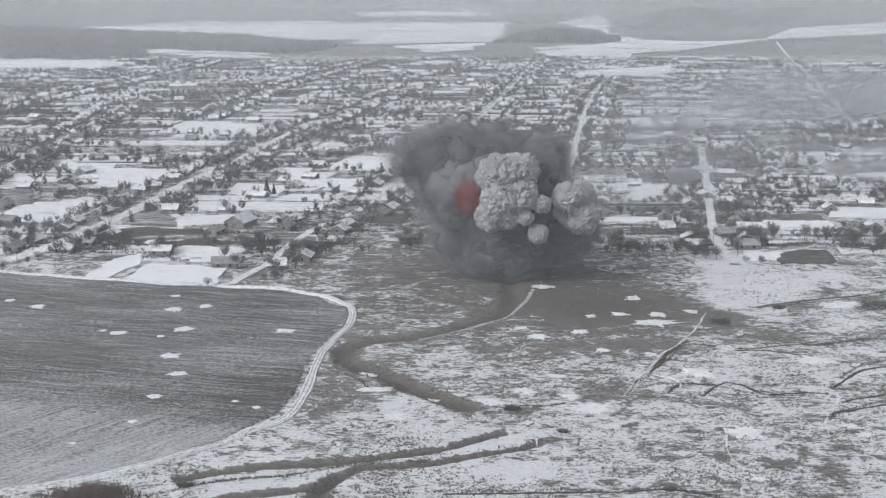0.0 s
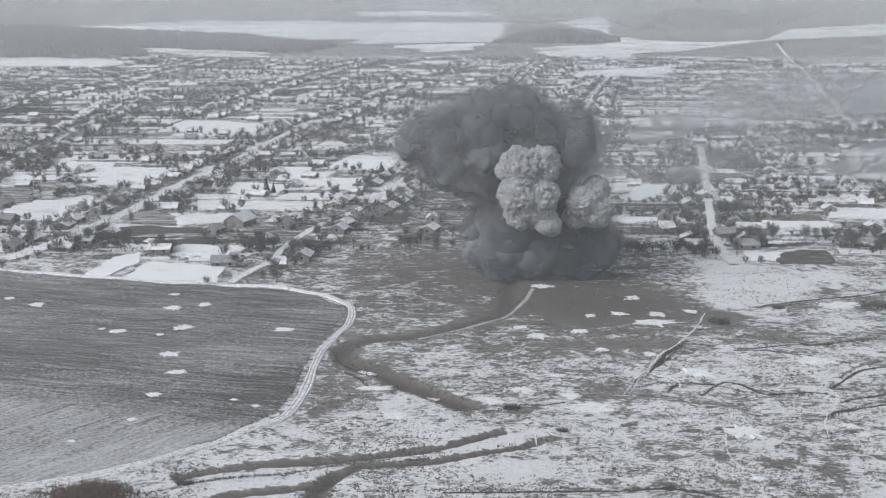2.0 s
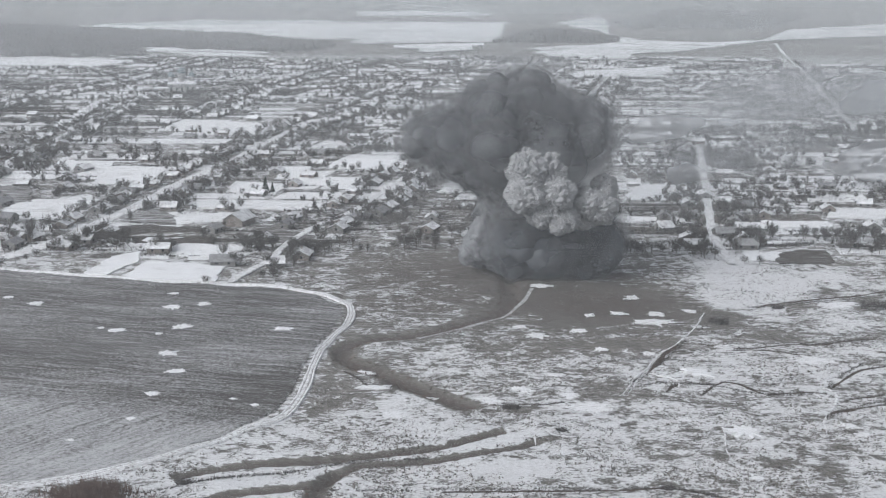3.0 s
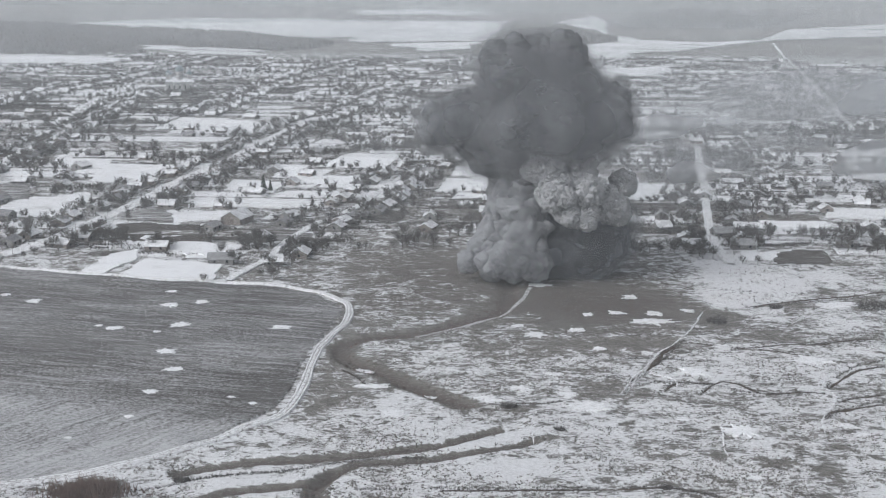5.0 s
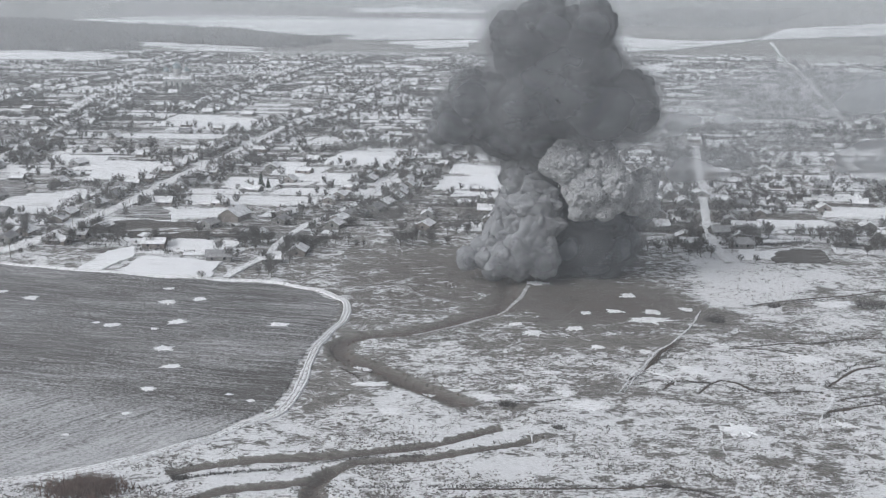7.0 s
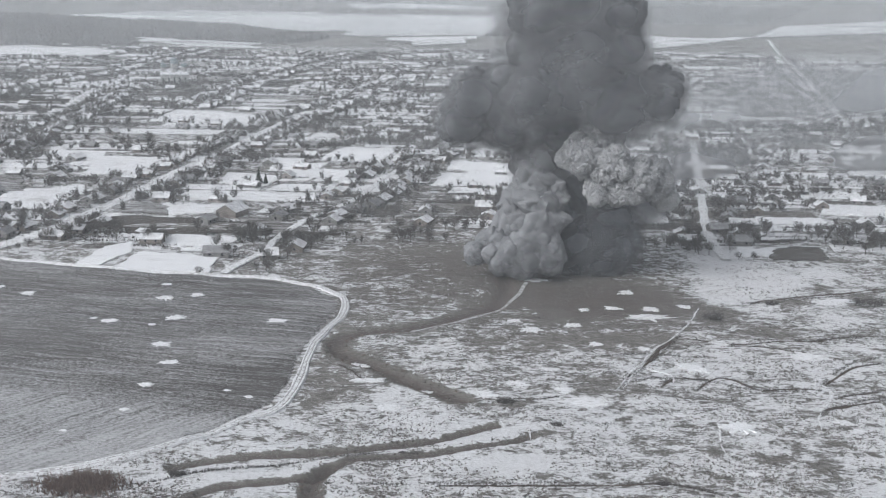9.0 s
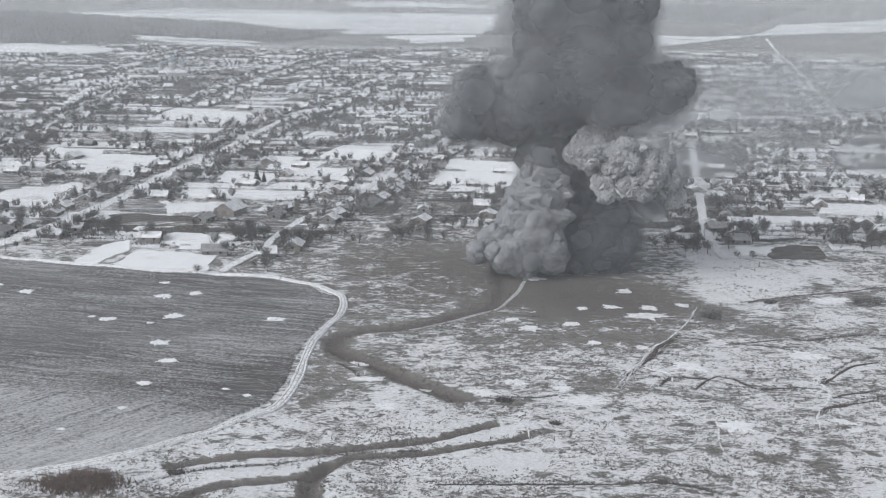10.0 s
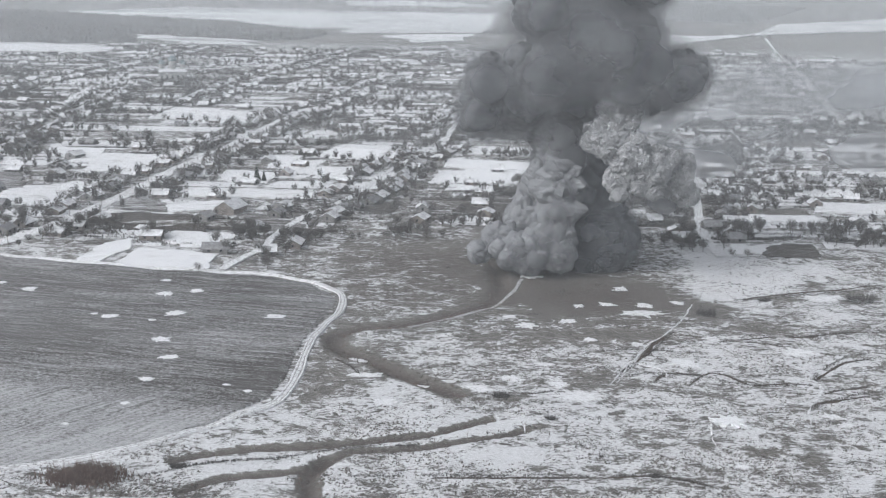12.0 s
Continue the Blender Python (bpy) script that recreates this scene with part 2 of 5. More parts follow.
def far_from(px, py, line):
    """Distance of many points to a line of points (arrays)."""
    best = np.full(np.shape(px), 1e9)
    if np.size(px) == 1 and not (min(p[1] for p in line) - 20 < float(np.ravel(py)[0]) < max(p[1] for p in line) + 20):
        return best
    if np.size(px) == 1:
        a = np.asarray(line)
        u, p = a[1:] - a[:-1], np.array([float(np.ravel(px)[0]), float(np.ravel(py)[0])]) - a[:-1]
        t = np.clip((p * u).sum(1) / ((u * u).sum(1) + 1e-9), 0, 1)
        q = p - u * t[:, None]
        return np.full(np.shape(px), math.sqrt(float((q * q).sum(1).min())))
    for (ax, ay), (bx, by) in zip(line, line[1:]):
        ux, uy = bx - ax, by - ay
        t = np.clip(((px - ax) * ux + (py - ay) * uy) / (ux * ux + uy * uy + 1e-9), 0, 1)
        best = np.minimum(best, np.hypot(px - ax - t * ux, py - ay - t * uy))
    return best


def inside(x, y, poly):
    hit = False
    for (ax, ay), (bx, by) in zip(poly, poly[1:] + poly[:1]):
        if (ay > y) != (by > y) and x < (bx - ax) * (y - ay) / (by - ay) + ax:
            hit = not hit
    return hit


# ---- the plan, in metres ----
FIELD = [(-254, 565), (-195, 550), (-164, 541), (-122, 529), (-91, 524), (-70, 518), (-54, 508), (-43, 493), (-39, 481), (-40, 467), (-43, 446), (-46, 426), (-48, 403), (-48, 382), (-51, 361), (-56, 352), (-65, 338), (-78, 324), (-91, 313), (-107, 304), (-136, 289), (-254, 240)]
ROAD = [(-257, 572), (-195, 552), (-165, 544), (-123, 532), (-92, 528), (-71, 523), (-55, 512), (-41, 497), (-37, 483), (-37, 464), (-41, 445), (-44, 426), (-45, 403), (-45, 385), (-47, 363), (-51, 353), (-58, 345), (-65, 336), (-77, 324), (-90, 313), (-104, 306), (-117, 300), (-136, 290)]
STREAM = [(30, 570), (30, 514), (27, 490), (20, 475), (8, 463), (-5, 451), (-20, 445), (-31, 439), (-36, 431), (-35, 419), (-29, 409), (-20, 400), (-12, 389), (-5, 382), (3, 373), (7, 367)]
DITCH_A = [(17, 345), (9, 339), (-1, 332), (-14, 327), (-29, 323), (-48, 319), (-60, 316), (-71, 310)]
DITCH_B = [(28, 337), (19, 331), (3, 324), (-13, 319), (-23, 317), (-28, 311), (-34, 305), (-45, 301), (-57, 297), (-65, 289)]
INLET = [(-29, 311), (-33, 301), (-31, 285)]
STREETS = {}
STREETS["first"] = [(-237, 525), (-218, 570), (-205, 595), (-198, 630), (-189, 686), (-183, 727), (-176, 809), (-162, 902), (-152, 989), (-138, 1121), (-109, 1274), (-87, 1401), (-40, 1650)]
STREETS["second"] = [(-95, 530), (-90, 550), (-83, 576), (-80, 609), (-70, 661), (-57, 695), (-46, 733), (-35, 797), (-18, 873), (7, 955), (18, 1077), (38, 1245), (54, 1367), (86, 1599), (129, 1925), (181, 2303)]
STREETS["third"] = [(140, 570), (142, 609), (148, 653), (161, 723), (187, 860), (215, 1010)]
STREETS["fourth"] = [(391, 1144), (456, 1436), (554, 1862), (760, 2808)]
STREETS["middle"] = [(95, 900), (125, 1120), (175, 1450), (260, 1900)]
STREETS["west"] = [(-500, 1230), (-450, 1700), (-410, 2250)]
STREETS["inner"] = [(-245, 1230), (-215, 1700), (-130, 2250)]
STREETS["outer"] = [(-320, 760), (-325, 821), (-324, 882), (-330, 975), (-331, 1037), (-347, 1218), (-365, 1400)]
STREET_WIDTH = {"first": 8, "second": 3.6, "third": 4.6, "fourth": 5, "outer": 6, "middle": 4, "west": 4, "inner": 5}
STREAM_L, ROAD_L = spline(STREAM), spline(ROAD)
DITCHES = [(spline(DITCH_A), 1.9, 1.5), (spline(DITCH_B), 1.6, 1.4), (spline(INLET), 2.6, 1.6)]
# lines of rank dead grass along old furrows and runnels
RUNNELS = [
    [(61, 383), (75, 391), (88, 389), (101, 381), (114, 379)], [(128, 385), (136, 398), (148, 411), (162, 419)], [(119, 355), (127, 364), (145, 374)],
    [(-29, 300), (2, 301), (32, 302), (55, 303), (62, 302), (74, 296)], [(107, 438), (130, 437), (152, 440), (173, 445)], [(128, 490), (157, 500), (198, 514)],
    [(-70, 304), (-47, 311), (-23, 320), (-4, 323)], [(-80, 298), (-56, 309), (-41, 312)], [(92, 441), (74, 406), (61, 385)], [(60, 415), (80, 418), (100, 414)],
]
# muddy runnels: width and line
MUD = []
MUD.append((1.2, [(74, 381), (77, 387), (81, 391)]))
MUD.append((0.9, [(85, 379), (90, 386), (95, 391), (99, 389), (103, 383), (105, 380)]))
MUD.append((0.8, [(106, 378), (109, 380), (114, 381), (120, 382), (126, 380)]))
MUD.append((0.8, [(107, 428), (115, 430), (123, 428), (129, 424), (134, 421), (134, 413)]))
MUD.append((0.9, [(96, 437), (108, 431), (129, 435), (141, 437), (152, 441), (167, 445)]))
MUD.append((1.2, [(129, 385), (136, 394), (143, 403), (149, 406), (156, 409)]))
MUD.append((2.2, [(121, 360), (125, 363), (133, 366), (141, 369)]))
MUD.append((1.0, [(128, 371), (137, 376), (145, 380)]))
MUD.append((1.2, [(131, 490), (140, 497), (150, 500), (163, 505), (180, 511), (194, 517)]))
MUD.append((2.2, [(71, 402), (76, 412), (82, 426), (88, 436)]))
MUD.append((0.7, [(0, 299), (17, 300), (32, 300), (40, 301), (59, 302), (68, 300), (72, 297)]))
MUD.append((0.7, [(82, 394), (86, 390), (91, 389)]))
MUD.append((0.6, [(25, 369), (32, 368), (39, 370)]))
MUD.append((0.6, [(-34, 403), (-27, 391), (-24, 385)]))
# trodden snowy paths: width and line
TRODDEN = []
TRODDEN.append((1.4, [(126, 385), (128, 385), (129, 379), (127, 372), (122, 363), (117, 353), (115, 343)]))
TRODDEN.append((1.0, [(126, 385), (129, 394), (134, 400)]))
TRODDEN.append((1.0, [(86, 353), (84, 341), (82, 329), (82, 322)]))
TRODDEN.append((1.5, [(108, 483), (101, 464), (94, 448), (87, 436), (79, 423), (72, 407), (67, 398), (62, 386), (59, 379)]))
TRODDEN.append((1.0, [(71, 402), (77, 398), (80, 394), (79, 385)]))
TRODDEN.append((1.0, [(26, 345), (27, 341), (28, 334)]))
TRODDEN.append((0.8, [(71, 402), (66, 392), (61, 379)]))
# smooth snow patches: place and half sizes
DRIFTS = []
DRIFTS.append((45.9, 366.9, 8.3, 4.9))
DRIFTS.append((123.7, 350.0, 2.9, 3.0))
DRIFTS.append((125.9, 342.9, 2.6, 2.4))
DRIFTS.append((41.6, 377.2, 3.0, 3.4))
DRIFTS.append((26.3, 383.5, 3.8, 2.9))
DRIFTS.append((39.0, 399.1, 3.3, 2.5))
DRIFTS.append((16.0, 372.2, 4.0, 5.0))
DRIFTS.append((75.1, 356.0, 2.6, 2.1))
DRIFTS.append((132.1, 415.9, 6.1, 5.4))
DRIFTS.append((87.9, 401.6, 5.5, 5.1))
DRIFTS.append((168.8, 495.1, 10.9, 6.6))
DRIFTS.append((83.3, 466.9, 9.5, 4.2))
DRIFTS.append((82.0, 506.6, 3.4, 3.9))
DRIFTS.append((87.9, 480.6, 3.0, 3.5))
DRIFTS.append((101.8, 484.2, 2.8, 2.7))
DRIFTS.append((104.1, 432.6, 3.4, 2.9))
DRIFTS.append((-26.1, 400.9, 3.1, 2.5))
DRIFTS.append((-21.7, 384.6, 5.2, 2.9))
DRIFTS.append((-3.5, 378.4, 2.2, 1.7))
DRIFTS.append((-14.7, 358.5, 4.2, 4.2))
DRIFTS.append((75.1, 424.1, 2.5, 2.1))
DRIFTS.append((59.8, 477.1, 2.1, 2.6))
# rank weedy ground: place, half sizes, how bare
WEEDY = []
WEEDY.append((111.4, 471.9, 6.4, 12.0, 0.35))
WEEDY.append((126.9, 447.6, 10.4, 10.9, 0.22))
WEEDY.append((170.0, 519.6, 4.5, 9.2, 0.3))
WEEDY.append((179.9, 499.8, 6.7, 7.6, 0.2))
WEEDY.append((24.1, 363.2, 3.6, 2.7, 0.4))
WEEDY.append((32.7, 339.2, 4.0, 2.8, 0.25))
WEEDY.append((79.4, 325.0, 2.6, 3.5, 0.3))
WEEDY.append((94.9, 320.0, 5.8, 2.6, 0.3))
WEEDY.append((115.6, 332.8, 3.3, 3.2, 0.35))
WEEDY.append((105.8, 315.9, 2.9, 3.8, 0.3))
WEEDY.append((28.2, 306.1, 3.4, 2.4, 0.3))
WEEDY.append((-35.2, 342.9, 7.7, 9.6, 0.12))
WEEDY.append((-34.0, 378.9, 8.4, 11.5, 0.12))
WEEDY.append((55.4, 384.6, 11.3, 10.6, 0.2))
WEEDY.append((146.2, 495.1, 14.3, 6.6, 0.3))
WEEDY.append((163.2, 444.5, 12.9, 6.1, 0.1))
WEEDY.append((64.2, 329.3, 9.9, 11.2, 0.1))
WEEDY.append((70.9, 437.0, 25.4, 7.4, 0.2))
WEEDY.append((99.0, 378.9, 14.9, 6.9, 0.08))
# deeper snow: place, half sizes, how much
BRIGHT = []
BRIGHT.append((140.8, 530.0, 17.7, 23.4, 0.42))
BRIGHT.append((124.7, 504.6, 14.5, 15.5, 0.36))
BRIGHT.append((181.4, 546.4, 6.5, 13.5, 0.2))
BRIGHT.append((162.2, 464.4, 13.4, 11.6, 0.12))
BRIGHT.append((10.8, 333.7, 10.0, 4.6, 0.15))
BRIGHT.append((14.8, 312.7, 14.1, 5.7, 0.25))
BRIGHT.append((-15.1, 367.9, 7.2, 10.9, 0.12))
BRIGHT.append((7.3, 415.9, 18.2, 17.0, 0.06))
# dark dug gardens
DUG_PLOTS = []
DUG_PLOTS.append([(-178, 663), (-127, 656), (-118, 614), (-158, 612)])
DUG_PLOTS.append([(-190, 704), (-155, 697), (-149, 669), (-181, 673)])
DUG_PLOTS.append([(-294, 797), (-270, 792), (-252, 739), (-270, 731)])
DUG_PLOTS.append([(-104, 661), (-68, 638), (-64, 602), (-93, 623)])
DUG_PLOTS.append([(-190, 666), (-167, 650), (-163, 630), (-173, 626)])
STREET_L = {k: spline(v, 8) for k, v in STREETS.items()}
BLAST = (34.0, 546.0)


def hills(x, y):
    return 80 * np.clip((np.hypot(x, y) - 2200) / 2750, 0, None) ** 1.5


def relief(x, y):
    """Ground height: far rise, stream and ditches cut in, slight unevenness."""
    z = hills(x, y)
    near = np.clip((900 - y) / 200, 0, 1)
    z = z + near * 0.18 * (np.sin(x * 0.21 + 1.3 * np.sin(y * 0.13)) + np.sin(y * 0.31 + 1.7 * np.sin(x * 0.09)))
    z = z - 1.5 * np.exp(-(far_from(x, y, STREAM_L) / 3.6) ** 4)
    for line, width, depth in DITCHES:
        z = z - depth * np.exp(-(far_from(x, y, line) / width) ** 4)
    return z


def gz(x, y):
    if y > 920:
        return float(hills(x, y))
    return float(relief(np.array([float(x)]), np.array([float(y)]))[0])


STREET_POINTS = np.array([(x, y, STREET_WIDTH[k] / 2) for k, line in STREET_L.items() for x, y in line])


def street_gap(x, y):
    return float((np.hypot(STREET_POINTS[:, 0] - x, STREET_POINTS[:, 1] - y) - STREET_POINTS[:, 2]).min())


def blob(x, y, cx, cy, rx, ry):
    return np.exp(-((x - cx) / rx) ** 2 - ((y - cy) / ry) ** 2)


def wetness(x, y, grow):
    wet = np.exp(-(far_from(x, y, STREAM_L) / (4.0 * grow)) ** 4)
    for line, width, depth in DITCHES:
        wet = np.maximum(wet, np.exp(-(far_from(x, y, line) / (width * grow)) ** 4))
    return wet


def snow_cover(x, y):
    c = np.full(np.shape(x), 0.465)
    c = np.where(y > 640, 0.44, c)
    c = c + 0.10 * blob(x, y, 148, 525, 34, 42) + 0.10 * blob(x, y, 105, 410, 50, 45) + 0.12 * blob(x, y, -10, 345, 60, 20) + 0.14 * blob(x, y, -40, 306, 50, 14) + 0.3 * blob(x, y, 140, 585, 13, 40)
    c = c - 0.46 * blob(x, y, 66, 490, 42, 34) - 0.24 * blob(x, y, 20, 560, 70, 48) - 0.10 * blob(x, y, -25, 480, 34, 30) - 0.10 * blob(x, y, 45, 428, 60, 16)
    c = c - 0.10 * blob(x, y, 20, 690, 60, 60) + 0.06 * blob(x, y, 70, 320, 90, 30) - 0.10 * blob(x, y, -30, 375, 14, 30)
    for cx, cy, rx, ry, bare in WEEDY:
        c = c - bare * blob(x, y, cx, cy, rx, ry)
    for cx, cy, rx, ry, deep in BRIGHT:
        c = c + deep * blob(x, y, cx, cy, rx, ry)
    c = np.where(y > 2450, 0.30, c)
    return c - 0.8 * wetness(x, y, 1.1)


def bare_soil(x, y):
    s = 1.0 * blob(x, y, 68, 490, 44, 38) + 0.75 * blob(x, y, 22, 550, 75, 46) + 0.5 * blob(x, y, 20, 690, 60, 60) + 0.4 * blob(x, y, -20, 490, 40, 30)
    return np.clip(np.maximum(s, wetness(x, y, 1.0)), 0, 1)


def point_values(me, name, values):
    a = me.attributes.new(name, "FLOAT", "POINT")
    a.data.foreach_set("value", np.asarray(values, dtype=np.float32).ravel())


def build_ground():
    def axis(lo, a, b, hi, step, n):
        left = a - (a - lo) * (np.linspace(1, 0, n, endpoint=False) ** 1.8)
        right = b + (hi - b) * (np.linspace(0, 1, n + 1)[1:] ** 1.8)
        return np.concatenate([left, np.arange(a, b, step), right])

    xs = axis(-4900, -215, 215, 4900, 1.7, 45)
    ys = axis(-4900, 255, 620, 5000, 1.7, 60)
    gx, gy = np.meshgrid(xs, ys)
    z = relief(gx.ravel(), gy.ravel())
    nx, ny = len(xs), len(ys)
    verts = np.column_stack([gx.ravel(), gy.ravel(), z])
    i = np.arange((nx - 1) * (ny - 1))
    a = (i // (nx - 1)) * nx + i % (nx - 1)
    faces = np.column_stack([a, a + 1, a + nx + 1, a + nx])
    me = mesh_from("ground", verts.tolist(), faces.tolist(), M_GROUND, True)
    point_values(me, "cover", snow_cover(gx.ravel(), gy.ravel()))
    point_values(me, "soil", bare_soil(gx.ravel(), gy.ravel()))
    return tagged(new("ground", me), "snow-dusted grassland with bare dark earth", "ground", kind="structure")


def build_field():
    """The ploughed field: a raised sheet of furrows that ends at the track."""
    nx, ny = 190, 270
    verts, faces, cover, index = [], [], [], {}
    step = 1.25
    mask = [[inside(-240 + k * step, 240 + j * step, FIELD) for k in range(nx + 1)] for j in range(ny + 1)]
    for j in range(ny):
        for k in range(nx):
            x, y = -240 + k * step, 240 + j * step
            if mask[j][k] and mask[j][k + 1] and mask[j + 1][k] and mask[j + 1][k + 1]:
                quad = []
                for dx, dy in ((0, 0), (1, 0), (1, 1), (0, 1)):
                    key = (k + dx, j + dy)
                    if key not in index:
                        px, py = x + dx * step, y + dy * step
                        index[key] = len(verts)
                        verts.append((px, py, 0))
                        cover.append(min(1, max(0, (392 - py - 0.32 * (px + 148)) / 26)))
                    quad.append(index[key])
                faces.append(quad)
    v = np.array(verts)
    v[:, 2] = relief(v[:, 0], v[:, 1]) + 0.30 + 0.10 * np.sin(v[:, 1] * 2.1 + v[:, 0] * 0.25)
    me = mesh_from("field", v.tolist(), faces, M_FIELD, True)
    point_values(me, "cover", cover)
    px, py = v[:, 0], v[:, 1]
    # Darker bands of the field, where the snow share is lowered.
    less_snow = blob(px, py, -142, 430, 45, 26) + 0.8 * blob(px, py, -58, 372, 12, 22) + 0.7 * blob(px, py, -170, 505, 60, 30) + 0.5 * blob(px, py, -75, 505, 30, 14)
    point_values(me, "less_snow", np.clip(less_snow, 0, 1))
    return tagged(new("field", me), "dark ploughed field with streaks of snow", "field", kind="structure")


def build_track(name, line, width, label, ruts=True, lift=0.35, worn_out=False):
    """A snowy track: verge, two ruts and a crown, each a strip of its own height."""
    if ruts:
        across = [(-0.62, -0.5), (-0.5, 0.10), (-0.34, 0.12), (-0.30, 0.0), (-0.17, 0.0), (-0.13, 0.12), (0.13, 0.12), (0.17, 0.0), (0.30, 0.0), (0.34, 0.12), (0.5, 0.10), (0.62, -0.5)]
        worn = {3, 7}
    else:
        across = [(-0.6, -0.4), (-0.5, 0.08), (-0.2, 0.0), (0.2, 0.0), (0.5, 0.08), (0.6, -0.4)]
        worn = set()
    verts, faces, mats = [], [], []
    n = len(across)
    for i, (x, y) in enumerate(line):
        ax, ay = line[max(0, i - 1)]
        bx, by = line[min(len(line) - 1, i + 1)]
        d = Vector((bx - ax, by - ay)).normalized()
        w = width * (1 + 0.3 * noise.noise((x * 0.05, y * 0.05, 3)) + 0.18 * noise.noise((x * 0.3, y * 0.3, 7)))
        base = gz(x, y) + lift
        for u, h in across:
            verts.append((x + d.y * u * w, y - d.x * u * w, base + h))
        if i:
            for k in range(n - 1):
                faces.append(((i - 1) * n + k, (i - 1) * n + k + 1, i * n + k + 1, i * n + k))
                mats.append(1 if k in worn or worn_out else 0)
    me = mesh_from(name, verts, faces, M_ROAD)
    me.materials.append(M_RUT)
    me.polygons.foreach_set("material_index", mats)
    return tagged(new(name, me), label, "road", kind="structure")


def sheet(name, outline, material, lift, label="", wobble=1.8, kind="structure", category="garden"):
    """A thin, slightly domed layer with an uneven outline."""
    bm = bmesh.new()
    ring = []
    for (ax, ay), (bx, by) in zip(outline, outline[1:] + outline[:1]):
        n = max(2, int(math.hypot(bx - ax, by - ay) / 2.5))
        for i in range(n):
            x, y = ax + (bx - ax) * i / n, ay + (by - ay) * i / n
            x += wobble * (noise.noise((x * 0.12, y * 0.12, 1.0)) + noise.noise((x * 0.5, y * 0.5, 1.0)))
            y += 2 * wobble * (noise.noise((x * 0.12, y * 0.12, 9.0)) + noise.noise((x * 0.5, y * 0.5, 9.0)))
            ring.append((x, y))
    top = [bm.verts.new((x, y, gz(x, y) + lift)) for x, y in ring]
    low = [bm.verts.new((x, y, gz(x, y) - 0.3)) for x, y in ring]
    bm.faces.new(top)
    for i in range(len(ring)):
        j = (i + 1) % len(ring)
        bm.faces.new((top[j], top[i], low[i], low[j]))
    bmesh.ops.triangulate(bm, faces=[f for f in bm.faces if len(f.verts) > 4])
    return tagged(part(name, bm, material, None), label, category, kind=kind)


def in_village(x, y):
    if y > 1780 and (inside(x, y, SNOWFIELDS["c"]) or inside(x, y, SNOWFIELDS["h"])):
        return False
    if y > 2350 + 150 * math.sin(x * 0.006) or abs(x) > 0.40 * y + 30:
        return False
    if x < -62:
        return y > 560 - 0.28 * (x + 90)
    return y > (640 if x < 125 else 600)


PLOTS = {}
PLOTS["a"] = [(-145, 535), (-142, 572), (-103, 563), (-101, 532)]
PLOTS["b"] = [(-135, 589), (-134, 613), (-105, 609), (-98, 578)]
PLOTS["c"] = [(-234, 797), (-243, 887), (-201, 887), (-191, 814)]
PLOTS["d"] = [(-282, 873), (-291, 923), (-247, 911), (-239, 865)]
PLOTS["e"] = [(-151, 714), (-151, 749), (-66, 739), (-68, 714)]
PLOTS["g"] = [(-87, 887), (-73, 955), (-33, 955), (-36, 870)]
PLOTS["h"] = [(-95, 809), (-88, 839), (-53, 839), (-54, 797)]
PLOTS["i"] = [(-115, 833), (-116, 887), (-94, 879), (-92, 821)]
PLOTS["j"] = [(-263, 1121), (-257, 1218), (-172, 1182), (-171, 1099)]
PLOTS["k"] = [(-138, 775), (-140, 821), (-104, 809), (-106, 768)]
PLOTS["l"] = [(224, 695), (237, 727), (278, 723), (266, 690)]
PLOTS["m"] = [(175, 661), (183, 683), (221, 683), (216, 661)]
PLOTS["n"] = [(114, 753), (132, 814), (155, 814), (136, 759)]
PLOTS["o"] = [(148, 582), (153, 599), (171, 599), (164, 580)]
PLOTS["p"] = [(-2, 780), (5, 832), (62, 824), (50, 774)]
PLOTS["q"] = [(8, 846), (13, 890), (76, 872), (66, 838)]
PLOTS["s"] = [(-148, 666), (-152, 693), (-118, 704), (-117, 676)]
PLOTS["t"] = [(-257, 695), (-260, 723), (-224, 764), (-214, 739), (-219, 686)]
PLOTS["u"] = [(-165, 546), (-161, 585), (-149, 593), (-147, 570), (-154, 546)]
PLOTS["r"] = [(30, 915), (38, 960), (95, 950), (88, 908)]


def in_plot(x, y, grow=0):
    return any(inside(x, y, p) for p in PLOTS.values()) or any(inside(x, y, p) for p in DUG_PLOTS)


